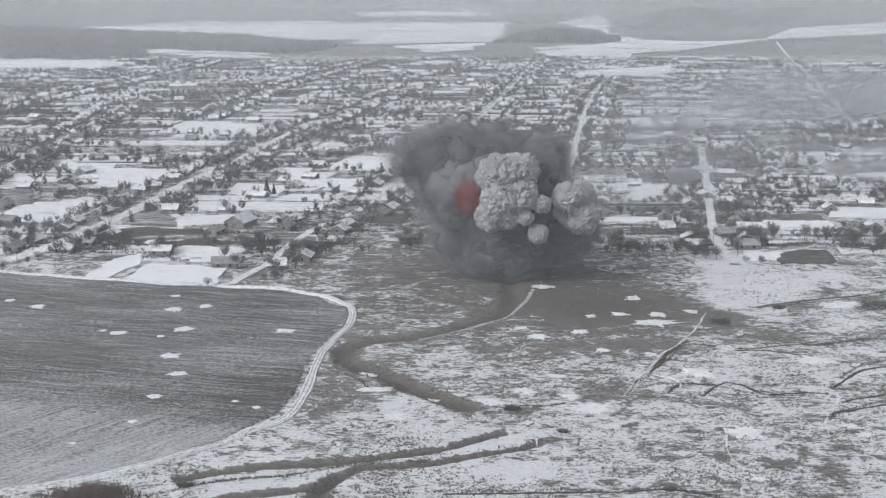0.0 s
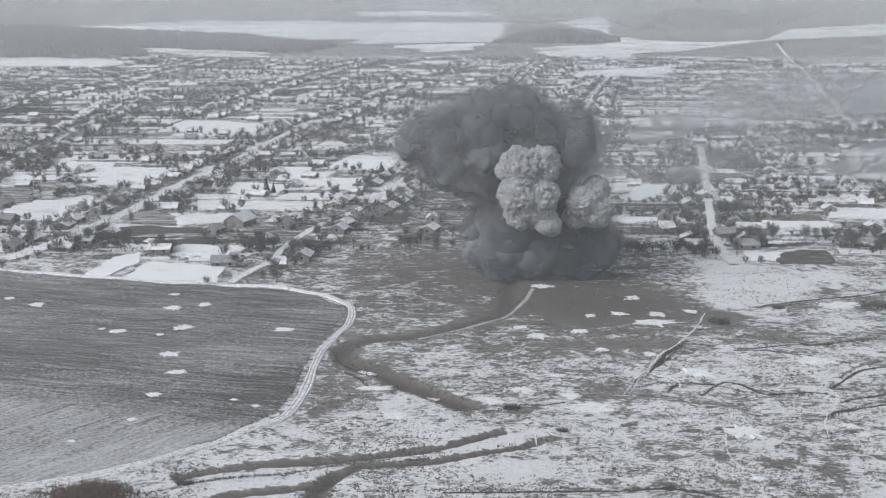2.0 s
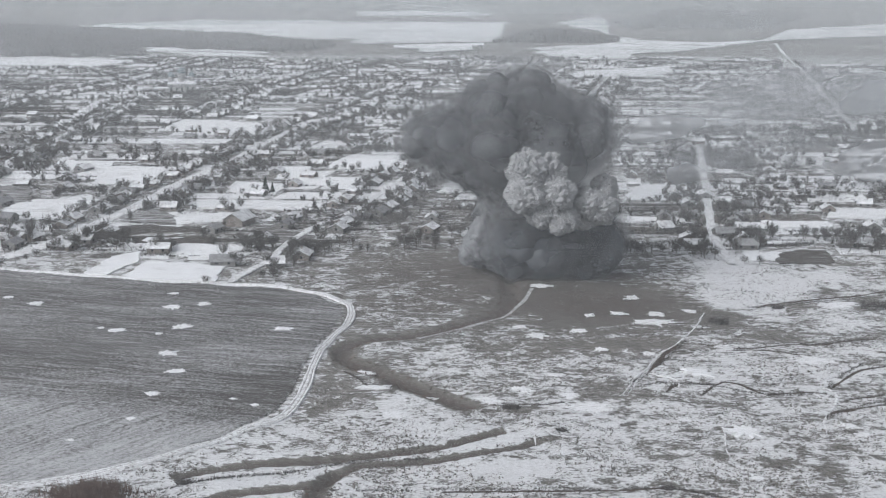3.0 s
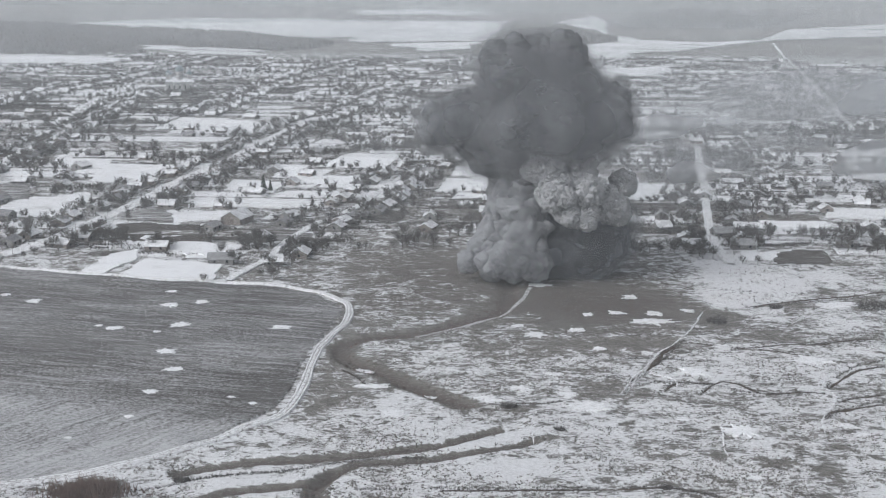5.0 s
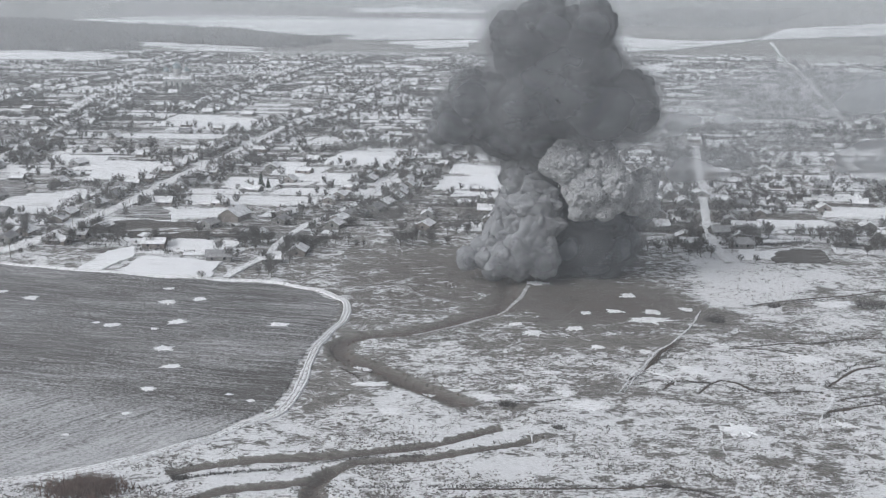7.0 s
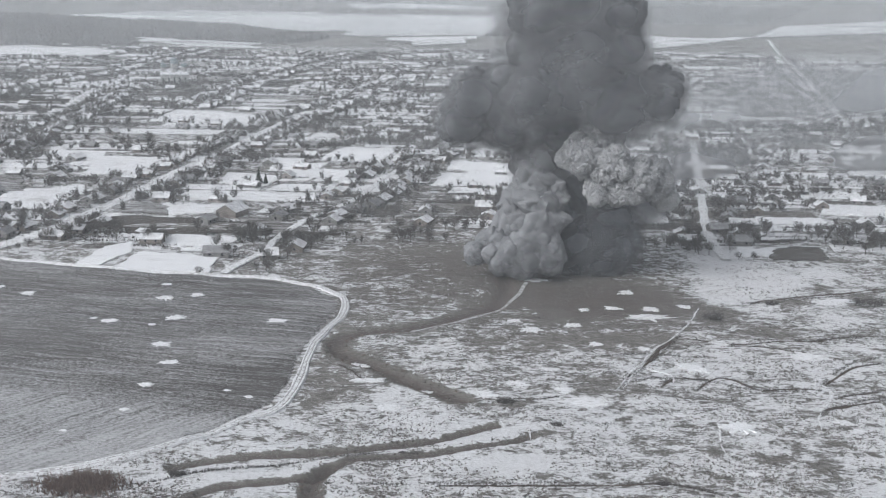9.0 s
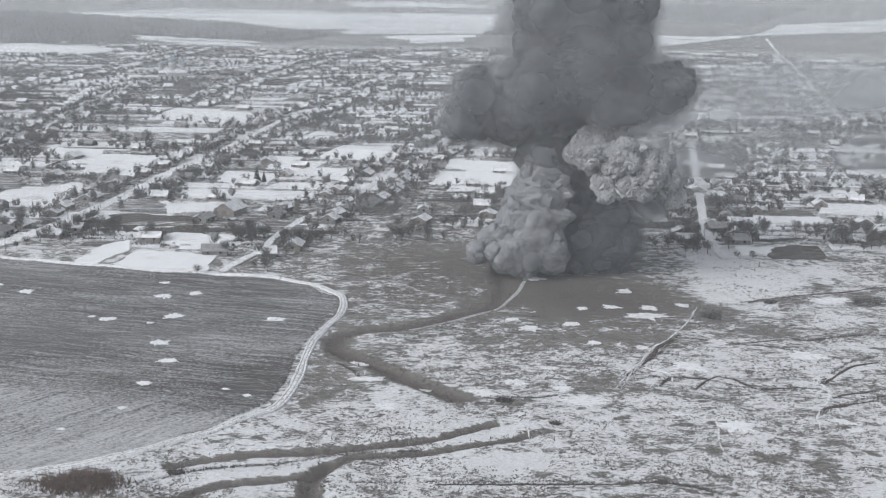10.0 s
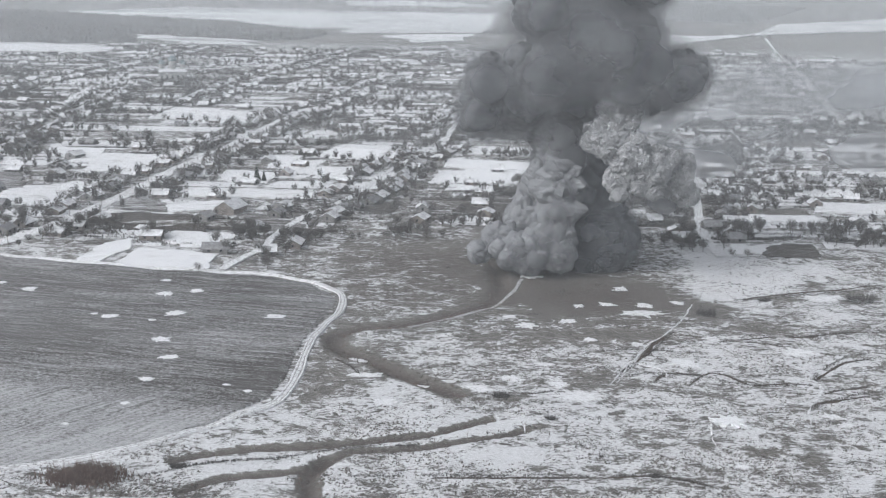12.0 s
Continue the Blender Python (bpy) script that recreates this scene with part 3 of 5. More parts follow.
def build_strips():
    """Long garden strips between the streets, as joined thin slabs."""
    rng = random.Random(4)
    kinds = {"snowy_garden_strips": (M_PLOT, []), "weedy_garden_strips": (M_MIXED, []), "dug_garden_strips": (M_DUG, [])}
    y = 576.0
    while y < 2350:
        depth = rng.uniform(10, 38) * (1 + (y - 580) / 1500)
        x = -0.42 * y - rng.uniform(0, 60)
        while x < 0.42 * y:
            length = rng.uniform(16, 85) * (1 + (y - 580) / 2200)
            cx, cy = x + length / 2, y + depth / 2
            if in_village(cx, cy) and rng.random() < 0.80:
                near = street_gap(cx, cy) < 26
                tilled = 0.6 * float(blob(cx, cy, 20, 690, 70, 80))
                white = (0.3 if near else 0.70) + (0.10 if cy < 950 else -0.16 if cy > 1250 else 0) - tilled - (0.02 if cx > 110 else 0) - (0.15 if cx < -0.26 * cy else 0)
                u = rng.random()
                name = "snowy_garden_strips" if u < white else "weedy_garden_strips" if u < white + (0.5 if near else 0.18) else "dug_garden_strips"
                kinds[name][1].append((x + rng.uniform(0, 6), x + length - rng.uniform(0, 6), y + rng.uniform(0, 3), y + depth * rng.uniform(0.55, 1.0), rng.uniform(-0.05, 0.05)))
            x += length
        y += depth
    for name, (material, rects) in kinds.items():
        verts, faces = [], []
        for i, (x0, x1, y0, y1, skew) in enumerate(rects):
            base = len(verts)
            lift = 0.15 + 0.08 * (i % 5)
            n = 6
            for k in range(n + 1):
                px = x0 + (x1 - x0) * k / n
                for py in (y0, y1):
                    qx = px + 2.0 * rng.uniform(-1, 1) + 0.14 * (py - y0)
                    qy = py + skew * (px - x0) + 1.0 * rng.uniform(-1, 1)
                    verts.append((qx, qy, float(hills(qx, qy)) + lift))
                if k:
                    b = base + 2 * k
                    faces.append((b - 2, b, b + 1, b - 1))
        me = mesh_from(name, verts, faces, material)
        words = {"snowy_garden_strips": "white snow-covered garden strips", "weedy_garden_strips": "weedy garden strips half under snow", "dug_garden_strips": "dark dug garden strips"}
        tagged(new(name, me), words[name], "gardens", kind="stuff")


# ---- houses ----
def house_meshes(w, d, h, rise, wall, roof, seed):
    """Meshes of one house: walls with gables, a roof with eaves, chimney, windows, door."""
    rng = random.Random(seed)
    bm = bmesh.new()
    v = [bm.verts.new(p) for p in ((-w, -d, -0.6), (w, -d, -0.6), (w, d, -0.6), (-w, d, -0.6), (-w, -d, h), (w, -d, h), (w, d, h), (-w, d, h), (-w, 0, h + rise), (w, 0, h + rise))]
    for f in ((0, 1, 5, 4), (2, 3, 7, 6), (1, 2, 6, 9, 5), (3, 0, 4, 8, 7)):
        bm.faces.new([v[i] for i in f])
    walls = bpy.data.meshes.new("wall")
    bm.to_mesh(walls)
    bm.free()
    walls.materials.append(wall)
    bm = bmesh.new()
    o, t = 0.6, 0.28
    slope = rise / d
    for s in (-1, 1):
        pts = []
        for x in (-w - o, w + o):
            for yy in (0, s * (d + o)):
                z = h + rise - abs(yy) * slope
                pts += [(x, yy, z + 0.03), (x, yy, z + t)]
        vs = [bm.verts.new(p) for p in pts]
        for f in ((0, 2, 6, 4), (1, 5, 7, 3), (2, 3, 7, 6), (0, 1, 3, 2), (4, 6, 7, 5), (0, 4, 5, 1)):
            bm.faces.new([vs[i] for i in f])
    bmesh.ops.recalc_face_normals(bm, faces=bm.faces)
    roofs = bpy.data.meshes.new("roof")
    bm.to_mesh(roofs)
    bm.free()
    roofs.materials.append(roof)
    bm = bmesh.new()
    cx = rng.uniform(-0.5, 0.5) * w
    box(bm, cx - 0.35, cx + 0.35, 0.3, 1.0, h + rise * 0.5, h + rise + 0.9)
    chimneys = bpy.data.meshes.new("chimney")
    bm.to_mesh(chimneys)
    bm.free()
    chimneys.materials.append(M_BRICK)
    bm = bmesh.new()
    box(bm, -0.55, 0.55, -0.06, 0.06, -0.7, 0.7)
    windows = bpy.data.meshes.new("window")
    bm.to_mesh(windows)
    bm.free()
    windows.materials.append(M_GLASS)
    return walls, roofs, chimneys, windows, (w, d, h)


def build_houses():
    rng = random.Random(12)
    kinds = []
    for i in range(8):
        w, d = rng.uniform(4.2, 6.5), rng.uniform(3.2, 4.3)
        kinds.append(house_meshes(w, d, rng.uniform(2.2, 2.7), rng.uniform(1.8, 2.6), M_BRICK if i % 3 == 0 else M_WALL, M_SLATE if i in (2, 5) else M_ROOF, i))
    spots = [(-79, 563, 10), (198, 815, 2), (187, 695, 75), (167, 764, 85), (152, 640, 10), (128, 690, 80), (122, 655, 20), (-104, 566, 5)]

    def try_spot(x, y, turn, gap):
        if not in_village(x, y) or in_plot(x, y) or street_gap(x, y) < 6:
            return
        if (x + 113) ** 2 + (y - 666) ** 2 < 400:  # the barn stands there
            return
        if any((x - a) ** 2 + (y - b) ** 2 < gap * gap for a, b, _ in spots):
            return
        spots.append((x, y, turn))

    for name, line in STREET_L.items():
        for (ax, ay), (bx, by) in zip(line[::2], line[2::2]):
            d = Vector((bx - ax, by - ay)).normalized()
            for side in (-1, 1):
                if rng.random() < 0.85:
                    off = rng.uniform(12, 20)
                    try_spot(ax + d.y * off * side, ay - d.x * off * side, math.degrees(math.atan2(d.y, d.x)) + rng.choice((0, 90)) + rng.uniform(-6, 6), 15)
    for _ in range(3000):
        y = 590 + 1750 * rng.random() ** 1.25
        try_spot(rng.uniform(-0.39, 0.39) * y, y, rng.choice((0, 90)) + 80 + rng.uniform(-10, 10), 30 if y < 900 else 36 if y < 1200 else 48)
    spots.sort(key=lambda p: p[1])
    far = {"wall": ([], []), "roof": ([], [])}
    for i, (x, y, turn) in enumerate(spots):
        if i >= 300:  # the far ones, too small to tell apart
            kind = rng.choice(kinds)
            m = pose(x, y, float(hills(x, y)) + 0.2, 0, 0, turn) @ Matrix.Diagonal((1.1, 1.1, 1.15, 1))
            for key, me in (("wall", kind[0]), ("roof", kind[1])):
                verts, faces = far[key]
                k = len(verts)
                verts += [tuple(m @ v.co) for v in me.vertices]
                faces += [tuple(k + q for q in p.vertices) for p in me.polygons]
            continue
        kind = rng.choice(kinds)
        walls, roofs, chimneys, windows, (w, d, h) = kind
        snowy = roofs.materials[0] is M_ROOF
        ob = new("house")
        ob.matrix_basis = pose(x, y, gz(x, y) + 0.25, 0, 0, turn)
        tagged(ob, "low village house with a snow-covered gable roof" if snowy else "low village house with a bare grey gable roof", "house", "village houses")
        shared("wall", walls, ob)
        shared("roof", roofs, ob)
        if y < 1300:
            shared("chimney", chimneys, ob)
            for s in (-1, 1):
                for u in (-0.5, 0.5):
                    shared("window", windows, ob, pose(u * w, s * d, 1.5))
                shared("window", windows, ob, pose(s * w, 0, 1.5, 0, 0, 90))
    tagged(new("far_house_walls", mesh_from("far_house_walls", *far["wall"], M_WALL)), "grey walls of many far village houses", "houses", kind="stuff")
    tagged(new("far_house_roofs", mesh_from("far_house_roofs", *far["roof"], M_ROOF)), "snowy roofs of many far village houses", "houses", kind="stuff")
    return spots


def build_barn(x, y, turn):
    walls, roofs, chimneys, windows, (w, d, h) = house_meshes(8.0, 6.0, 3.4, 3.6, M_BRICK, M_ROOF, 30)
    ob = new("barn")
    ob.matrix_basis = pose(x, y, gz(x, y) + 0.25, 0, 0, turn)
    tagged(ob, "large dark barn with a snow-covered gable roof", "barn")
    shared("wall", walls, ob)
    shared("roof", roofs, ob)
    shared("chimney", chimneys, ob)
    bm = bmesh.new()
    box(bm, -w - 0.06, -w + 0.06, -1.6, 1.6, -0.3, 2.8)
    part("door", bm, M_WOOD, ob)


# ---- trees ----
def tree_meshes(seed, height, spread):
    """A bare tree: tapered trunk with limbs, and a crown of many thin twigs."""
    rng = random.Random(seed)
    bm = bmesh.new()
    tube(bm, (0, 0, -0.5), (0.1, 0, height * 0.35), 0.22, 0.15)
    tube(bm, (0.1, 0, height * 0.35), (0, 0.2, height * 0.75), 0.15, 0.05)
    tips = []
    for i in range(17):
        a = i * 2.4 + rng.uniform(-0.4, 0.4)
        z = height * rng.uniform(0.25, 0.6)
        r = spread * rng.uniform(0.25, 0.9)
        tip = Vector((r * math.cos(a), r * math.sin(a), z + height * rng.uniform(0.12, 0.36)))
        tube(bm, (0.05, 0, z), tip, 0.09, 0.03, 4)
        tips.append(tip)
    trunk = bpy.data.meshes.new("trunk")
    bm.to_mesh(trunk)
    bm.free()
    trunk.materials.append(M_BARK)
    verts, faces = [], []
    middle = Vector((0, 0, height * 0.62))
    for i in range(760):
        # most twigs spring from the limbs, the rest fill a rounded crown
        way = Vector((rng.gauss(0, 1), rng.gauss(0, 1), rng.gauss(0.5, 0.8))).normalized()
        if i % 3:
            base = rng.choice(tips) * rng.uniform(0.6, 1.05) + Vector((0, 0, height * 0.12 * rng.random()))
        else:
            u = rng.random() ** 0.45
            base = middle + Vector((way.x * spread, way.y * spread, way.z * height * 0.36)) * u
        tip = base + way * rng.uniform(0.4, 1.1) * height / 8
        side = way.cross(Vector((rng.gauss(0, 1), rng.gauss(0, 1), rng.gauss(0, 1)))).normalized() * rng.uniform(0.05, 0.12)
        k = len(verts)
        verts += [base - side, base + side, tip]
        faces.append((k, k + 1, k + 2))
    coarse = []
    for i in range(110):
        base = rng.choice(tips) * rng.uniform(0.35, 1.0) + Vector((0, 0, height * 0.1 * rng.random()))
        way = Vector((rng.gauss(0, 1), rng.gauss(0, 1), rng.gauss(0.7, 0.7))).normalized()
        side = way.cross(Vector((rng.gauss(0, 1), rng.gauss(0, 1), rng.gauss(0, 1)))).normalized() * rng.uniform(0.16, 0.36)
        coarse += [base - side, base + side, base + way * rng.uniform(0.8, 2.0) * height / 8]
    return trunk, mesh_from("crown", verts, faces, M_TWIG), coarse


def spruce(x, y, height):
    top = new("spruce_tree")
    top.matrix_basis = pose(x, y, gz(x, y))
    tagged(top, "dark evergreen spruce tree among snowy gardens", "tree")
    bm = bmesh.new()
    tube(bm, (0, 0, -0.5), (0, 0, height * 0.9), 0.25, 0.05, 6)
    part("trunk", bm, M_BARK, top)
    rng = random.Random(int(height * 10))
    bm = bmesh.new()
    for i in range(460):
        z = height * (0.10 + 0.9 * rng.random())
        r = (height - z) * 0.27 * rng.uniform(0.7, 1.15) + 0.1
        a = rng.uniform(0, math.tau)
        c, s = math.cos(a), math.sin(a)
        w = 0.35
        p = [(0, 0, z + 0.3), (r * c - w * s, r * s + w * c, z - 0.25 * r), (r * 1.1 * c, r * 1.1 * s, z - 0.45 * r), (r * c + w * s, r * s - w * c, z - 0.25 * r)]
        bm.faces.new([bm.verts.new(q) for q in p])
    part("crown", bm, M_NEEDLE, top)


def build_trees(spots):
    rng = random.Random(31)
    kinds = [tree_meshes(i, rng.uniform(6, 10), rng.uniform(2.4, 4.0)) for i in range(7)]
    places = []

    def put(x, y):
        if (in_village(x, y) or y < 640) and not inside(x, y, FIELD) and street_gap(x, y) > 3.5:
            places.append((x, y))

    for name, line in STREET_L.items():
        for x, y in line:
            for _ in range(3):
                if rng.random() < 0.75:
                    off = rng.choice((-1, 1)) * rng.uniform(5.5, 22)
                    put(x + off, y + rng.uniform(-6, 6))
    for x, y, _ in spots:
        for _ in range(4 if y < 900 else 6):
            put(x + rng.gauss(0, 13), y + rng.gauss(0, 11))
    for _ in range(230):  # hedge-like rows along the strips
        y = 590 + 1600 * rng.random() ** 1.4
        x = rng.uniform(-0.38, 0.38) * y
        for k in range(rng.randint(4, 14)):
            put(x + k * rng.uniform(3, 6), y + rng.gauss(0, 1.5))
    for _ in range(270):  # orchards and groves
        y = 660 + 1690 * rng.random() ** 0.75
        x = rng.uniform(-0.39, 0.39) * y
        w, d = rng.uniform(10, 40), rng.uniform(6, 18)
        for _ in range(rng.randint(8, 34)):
            put(rng.gauss(x, w), rng.gauss(y, d))
    places = [p for p in places if not in_plot(*p)]
    places.sort(key=lambda p: p[1])
    for x, y in places[:300]:
        trunk, crown, _ = rng.choice(kinds)
        s = rng.uniform(0.55, 1.15)
        ob = new("bare_tree", trunk)
        ob.matrix_basis = pose(x, y, gz(x, y), 0, 0, rng.uniform(0, 360)) @ Matrix.Diagonal((s, s, s, 1))
        tagged(ob, "leafless grey garden tree with thin twigs", "tree", "garden trees")
        shared("crown", crown, ob)
    verts, faces = [], []
    for x, y in places[300:]:
        coarse = rng.choice(kinds)[2]
        s, a = rng.uniform(0.6, 1.2), rng.uniform(0, 6.28)
        c, sn, z = math.cos(a) * s, math.sin(a) * s, float(hills(x, y))
        k = len(verts)
        verts += [(x + c * p[0] - sn * p[1], y + sn * p[0] + c * p[1], z + s * p[2]) for p in coarse]
        faces += [(k + q, k + q + 1, k + q + 2) for q in range(0, len(coarse), 3)]
    tagged(new("village_trees", mesh_from("village_trees", verts, faces, M_TWIG)), "many leafless grey trees between far houses", "trees", kind="stuff")


# ---- scrub, reeds and tufts ----
def tufts(name, places, material, height, width, blades, label, seed, category="grass", clump=0.2):
    rng = random.Random(seed)
    verts, faces = [], []
    xs = np.array([p[0] for p in places])
    ys = np.array([p[1] for p in places])
    zs = relief(xs, ys)
    for x, y, z in zip(xs, ys, zs):
        s = rng.uniform(0.5, 1.4)
        for _ in range(blades):
            a = rng.uniform(0, math.tau)
            r = width * s * rng.random()
            bx, by = x + r * math.cos(a), y + r * math.sin(a)
            lean = rng.uniform(-0.5, 0.5) * height
            w = rng.uniform(0.6, 1.4) * clump * width
            t = rng.uniform(0, math.pi)
            k = len(verts)
            verts += [(bx - w * math.cos(t), by - w * math.sin(t), z - 0.1), (bx + w * math.cos(t), by + w * math.sin(t), z - 0.1), (bx + lean, by + lean * rng.uniform(-1, 1), z + height * s * rng.uniform(0.5, 1.1))]
            faces.append((k, k + 1, k + 2))
    return tagged(new(name, mesh_from(name, verts, faces, material)), label, category, kind="stuff")


def build_scrub():
    rng = random.Random(8)
    meadow = []
    while len(meadow) < 15000:
        y = 285 + 330 * rng.random() ** 1.5
        x = rng.uniform(-0.40, 0.40) * y
        v = noise.noise((x * 0.03, y * 0.05, 2.0)) + 0.7 * noise.noise((x * 0.12, y * 0.2, 5.0))
        if v > rng.uniform(-0.25, 0.5) and not inside(x, y, FIELD):
            meadow.append((x, y))
    keep = far_from(np.array([p[0] for p in meadow]), np.array([p[1] for p in meadow]), ROAD_L) > 4
    tufts("meadow_tufts", [p for p, k in zip(meadow, keep) if k], M_TUFT, 0.32, 0.7, 4, "dead grass tufts poking through the snow", 2, clump=0.5)
    reeds = []
    for line, width, n in ((STREAM_L, 3.4, 9), (DITCHES[0][0], 1.4, 5), (DITCHES[1][0], 1.2, 5), (DITCHES[2][0], 2.4, 8)):
        for x, y in line:
            for _ in range(n):
                reeds.append((x + rng.choice((-1, 1)) * rng.gauss(width, 0.5), y + rng.choice((-1, 1)) * rng.gauss(width * 0.8, 0.7)))
    thicket = [(rng.gauss(-91, 3.5) + rng.choice((-4, 0, 3)), rng.gauss(297, 2.4) + rng.choice((-3, 0, 1))) for _ in range(800)]
    tufts("reed_thicket", thicket, M_REED, 2.8, 0.6, 5, "dense thicket of tall brown reeds", 13, "reeds")
    tufts("reed_fringe", reeds, M_REED, 0.8, 0.4, 4, "dry brown reeds along the stream and ditches", 3, "reeds")
    weeds = []
    while len(weeds) < 15000:
        y = 580 + 1000 * rng.random() ** 1.2
        x = rng.uniform(-0.39, 0.39) * y
        if in_village(x, y) and noise.noise((x * 0.02, y * 0.04, 6.0)) > rng.uniform(-0.5, 0.35) and not in_plot(x, y):
            weeds.append((x, y))
    tufts("garden_weeds", weeds, M_TWIG, 1.1, 0.8, 5, "dead weeds and low shrubs in the village gardens", 9, "weeds")
    hedges = []
    for _ in range(420):  # low hedges and weedy balks between the garden strips
        y = 585 + 1150 * rng.random() ** 1.5
        x, length, skew = rng.uniform(-0.38, 0.38) * y, rng.uniform(12, 60), rng.uniform(-0.04, 0.04)
        for k in range(int(length / 1.3)):
            px, py = x + k * 1.3, y + skew * k * 1.3 + rng.gauss(0, 0.5)
            if in_village(px, py) and street_gap(px, py) > 1.5 and not in_plot(px, py) and noise.noise((px * 0.08, py * 0.08, 3.0)) > -0.25:
                hedges.append((px, py))
    tufts("garden_hedges", hedges, M_TWIG, 1.5, 0.9, 7, "low leafless hedges between the snowy gardens", 19, "hedges", clump=0.3)
    rank = []
    for points in RUNNELS + [line for _, line in MUD]:
        for x, y in spline(points, 0.8):
            if noise.noise((x * 0.1, y * 0.1, 4.0)) > -0.25:
                rank += [(x + rng.gauss(0, 0.35), y + rng.gauss(0, 0.35)) for _ in range(4)]
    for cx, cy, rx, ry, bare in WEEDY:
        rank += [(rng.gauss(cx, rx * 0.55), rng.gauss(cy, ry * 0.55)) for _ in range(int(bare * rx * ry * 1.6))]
    for _ in range(130):  # scattered weedy clumps
        y = 290 + 320 * rng.random()
        x = rng.uniform(-0.05, 0.39) * y
        rank += [(x + rng.gauss(0, 2.6), y + rng.gauss(0, 0.9)) for _ in range(rng.randint(5, 26))]
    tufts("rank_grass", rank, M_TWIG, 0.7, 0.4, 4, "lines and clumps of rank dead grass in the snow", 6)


def bush(x, y, size, label):
    rng = random.Random(int(x * 7 + y))
    bm = bmesh.new()
    for i in range(420):
        a, r = rng.uniform(0, math.tau), size * math.sqrt(rng.random())
        base = Vector((r * math.cos(a), r * math.sin(a) * 0.7, -0.2))
        tip = base * 1.15 + Vector((rng.gauss(0, 0.5), rng.gauss(0, 0.5), size * rng.uniform(0.35, 0.9)))
        w = Vector((rng.gauss(0, 1), rng.gauss(0, 1), 0)).normalized() * 0.08
        bm.faces.new([bm.verts.new(p) for p in (base - w, base + w, tip)])
    ob = part("bush", bm, M_TWIG, None)
    ob.matrix_basis = pose(x, y, gz(x, y))
    return tagged(ob, label, "bush")


# ---- far land ----
def build_wood(name, outline, count, height, label, seed):
    """A far wood: many small uneven clumps."""
    rng = random.Random(seed)
    xs, ys = [p[0] for p in outline], [p[1] for p in outline]
    verts, faces = [], []
    while count:
        x, y = rng.uniform(min(xs), max(xs)), rng.uniform(min(ys), max(ys))
        if not inside(x, y, outline):
            continue
        count -= 1
        z = gz(x, y)
        u = (x - sum(xs) / len(xs)) / (max(xs) - min(xs))
        r, h = rng.uniform(4, 9), height * rng.uniform(0.6, 1.2) * (1 if len(outline) > 5 else 0.35 + 0.8 * math.exp(-(u / 0.3) ** 2))
        k, n = len(verts), 5
        verts += [(x, y, z + h)]
        for zz, rr in ((z + h * 0.7, r * 0.7), (z - 0.5, r)):
            for i in range(n):
                a = i * math.tau / n + rng.uniform(-0.4, 0.4)
                q = rr * rng.uniform(0.6, 1.3)
                verts.append((x + q * math.cos(a), y + q * math.sin(a), zz + rng.uniform(-0.12, 0.12) * h))
        for i in range(n):
            j = (i + 1) % n
            faces.append((k, k + 1 + i, k + 1 + j))
            faces.append((k + 1 + i, k + 1 + n + i, k + 1 + n + j, k + 1 + j))
    return tagged(new(name, mesh_from(name, verts, faces, M_TWIG)), label, "wood", kind="stuff")


WOODS = {}
WOODS["a"] = ([(-980, 2290), (-1300, 3310), (-1047, 3270), (-506, 3030), (-356, 2830), (-230, 2700), (-259, 2520), (-345, 2445), (-470, 2525), (-640, 2590), (-560, 2330), (-714, 2285)], 4600, 11)
WOODS["b"] = ([(510, 3700), (805, 4248), (1266, 4171), (900, 3391), (520, 3420)], 1900, 12)
WOODS["c"] = ([(111, 2822), (190, 3040), (300, 3020), (420, 2960), (401, 2813)], 1000, 20)
SNOWFIELDS = {}
SNOWFIELDS["a"] = [(-1047, 3282), (-732, 3694), (-141, 3676), (195, 3674), (125, 2842), (-181, 2742), (-221, 2943), (-356, 2835), (-506, 3037)]
SNOWFIELDS["b"] = [(-636, 2574), (-477, 2512), (-351, 2432), (-324, 2317), (-482, 2313)]
SNOWFIELDS["c"] = [(-900, 2322), (-714, 2272), (-539, 2157), (-558, 2006), (-743, 1912)]
SNOWFIELDS["d"] = [(332, 3614), (505, 4016), (484, 3523), (433, 3201), (465, 2850), (409, 2734), (406, 2894), (413, 3274)]
SNOWFIELDS["e"] = [(458, 2891), (598, 2802), (780, 2908), (480, 2512), (372, 2448), (353, 2285), (225, 2271), (188, 2629), (346, 2737)]
SNOWFIELDS["f"] = [(-313, 4190), (31, 4299), (212, 4000), (-259, 3937)]
SNOWFIELDS["g"] = [(929, 3299), (1340, 3598), (1149, 3078), (744, 2870)]
SNOWFIELDS["h"] = [(205, 1925), (401, 2094), (329, 1802), (196, 1802)]
SNOWFIELDS["i"] = [(-103, 2667), (97, 2782), (53, 2523), (-27, 2454)]


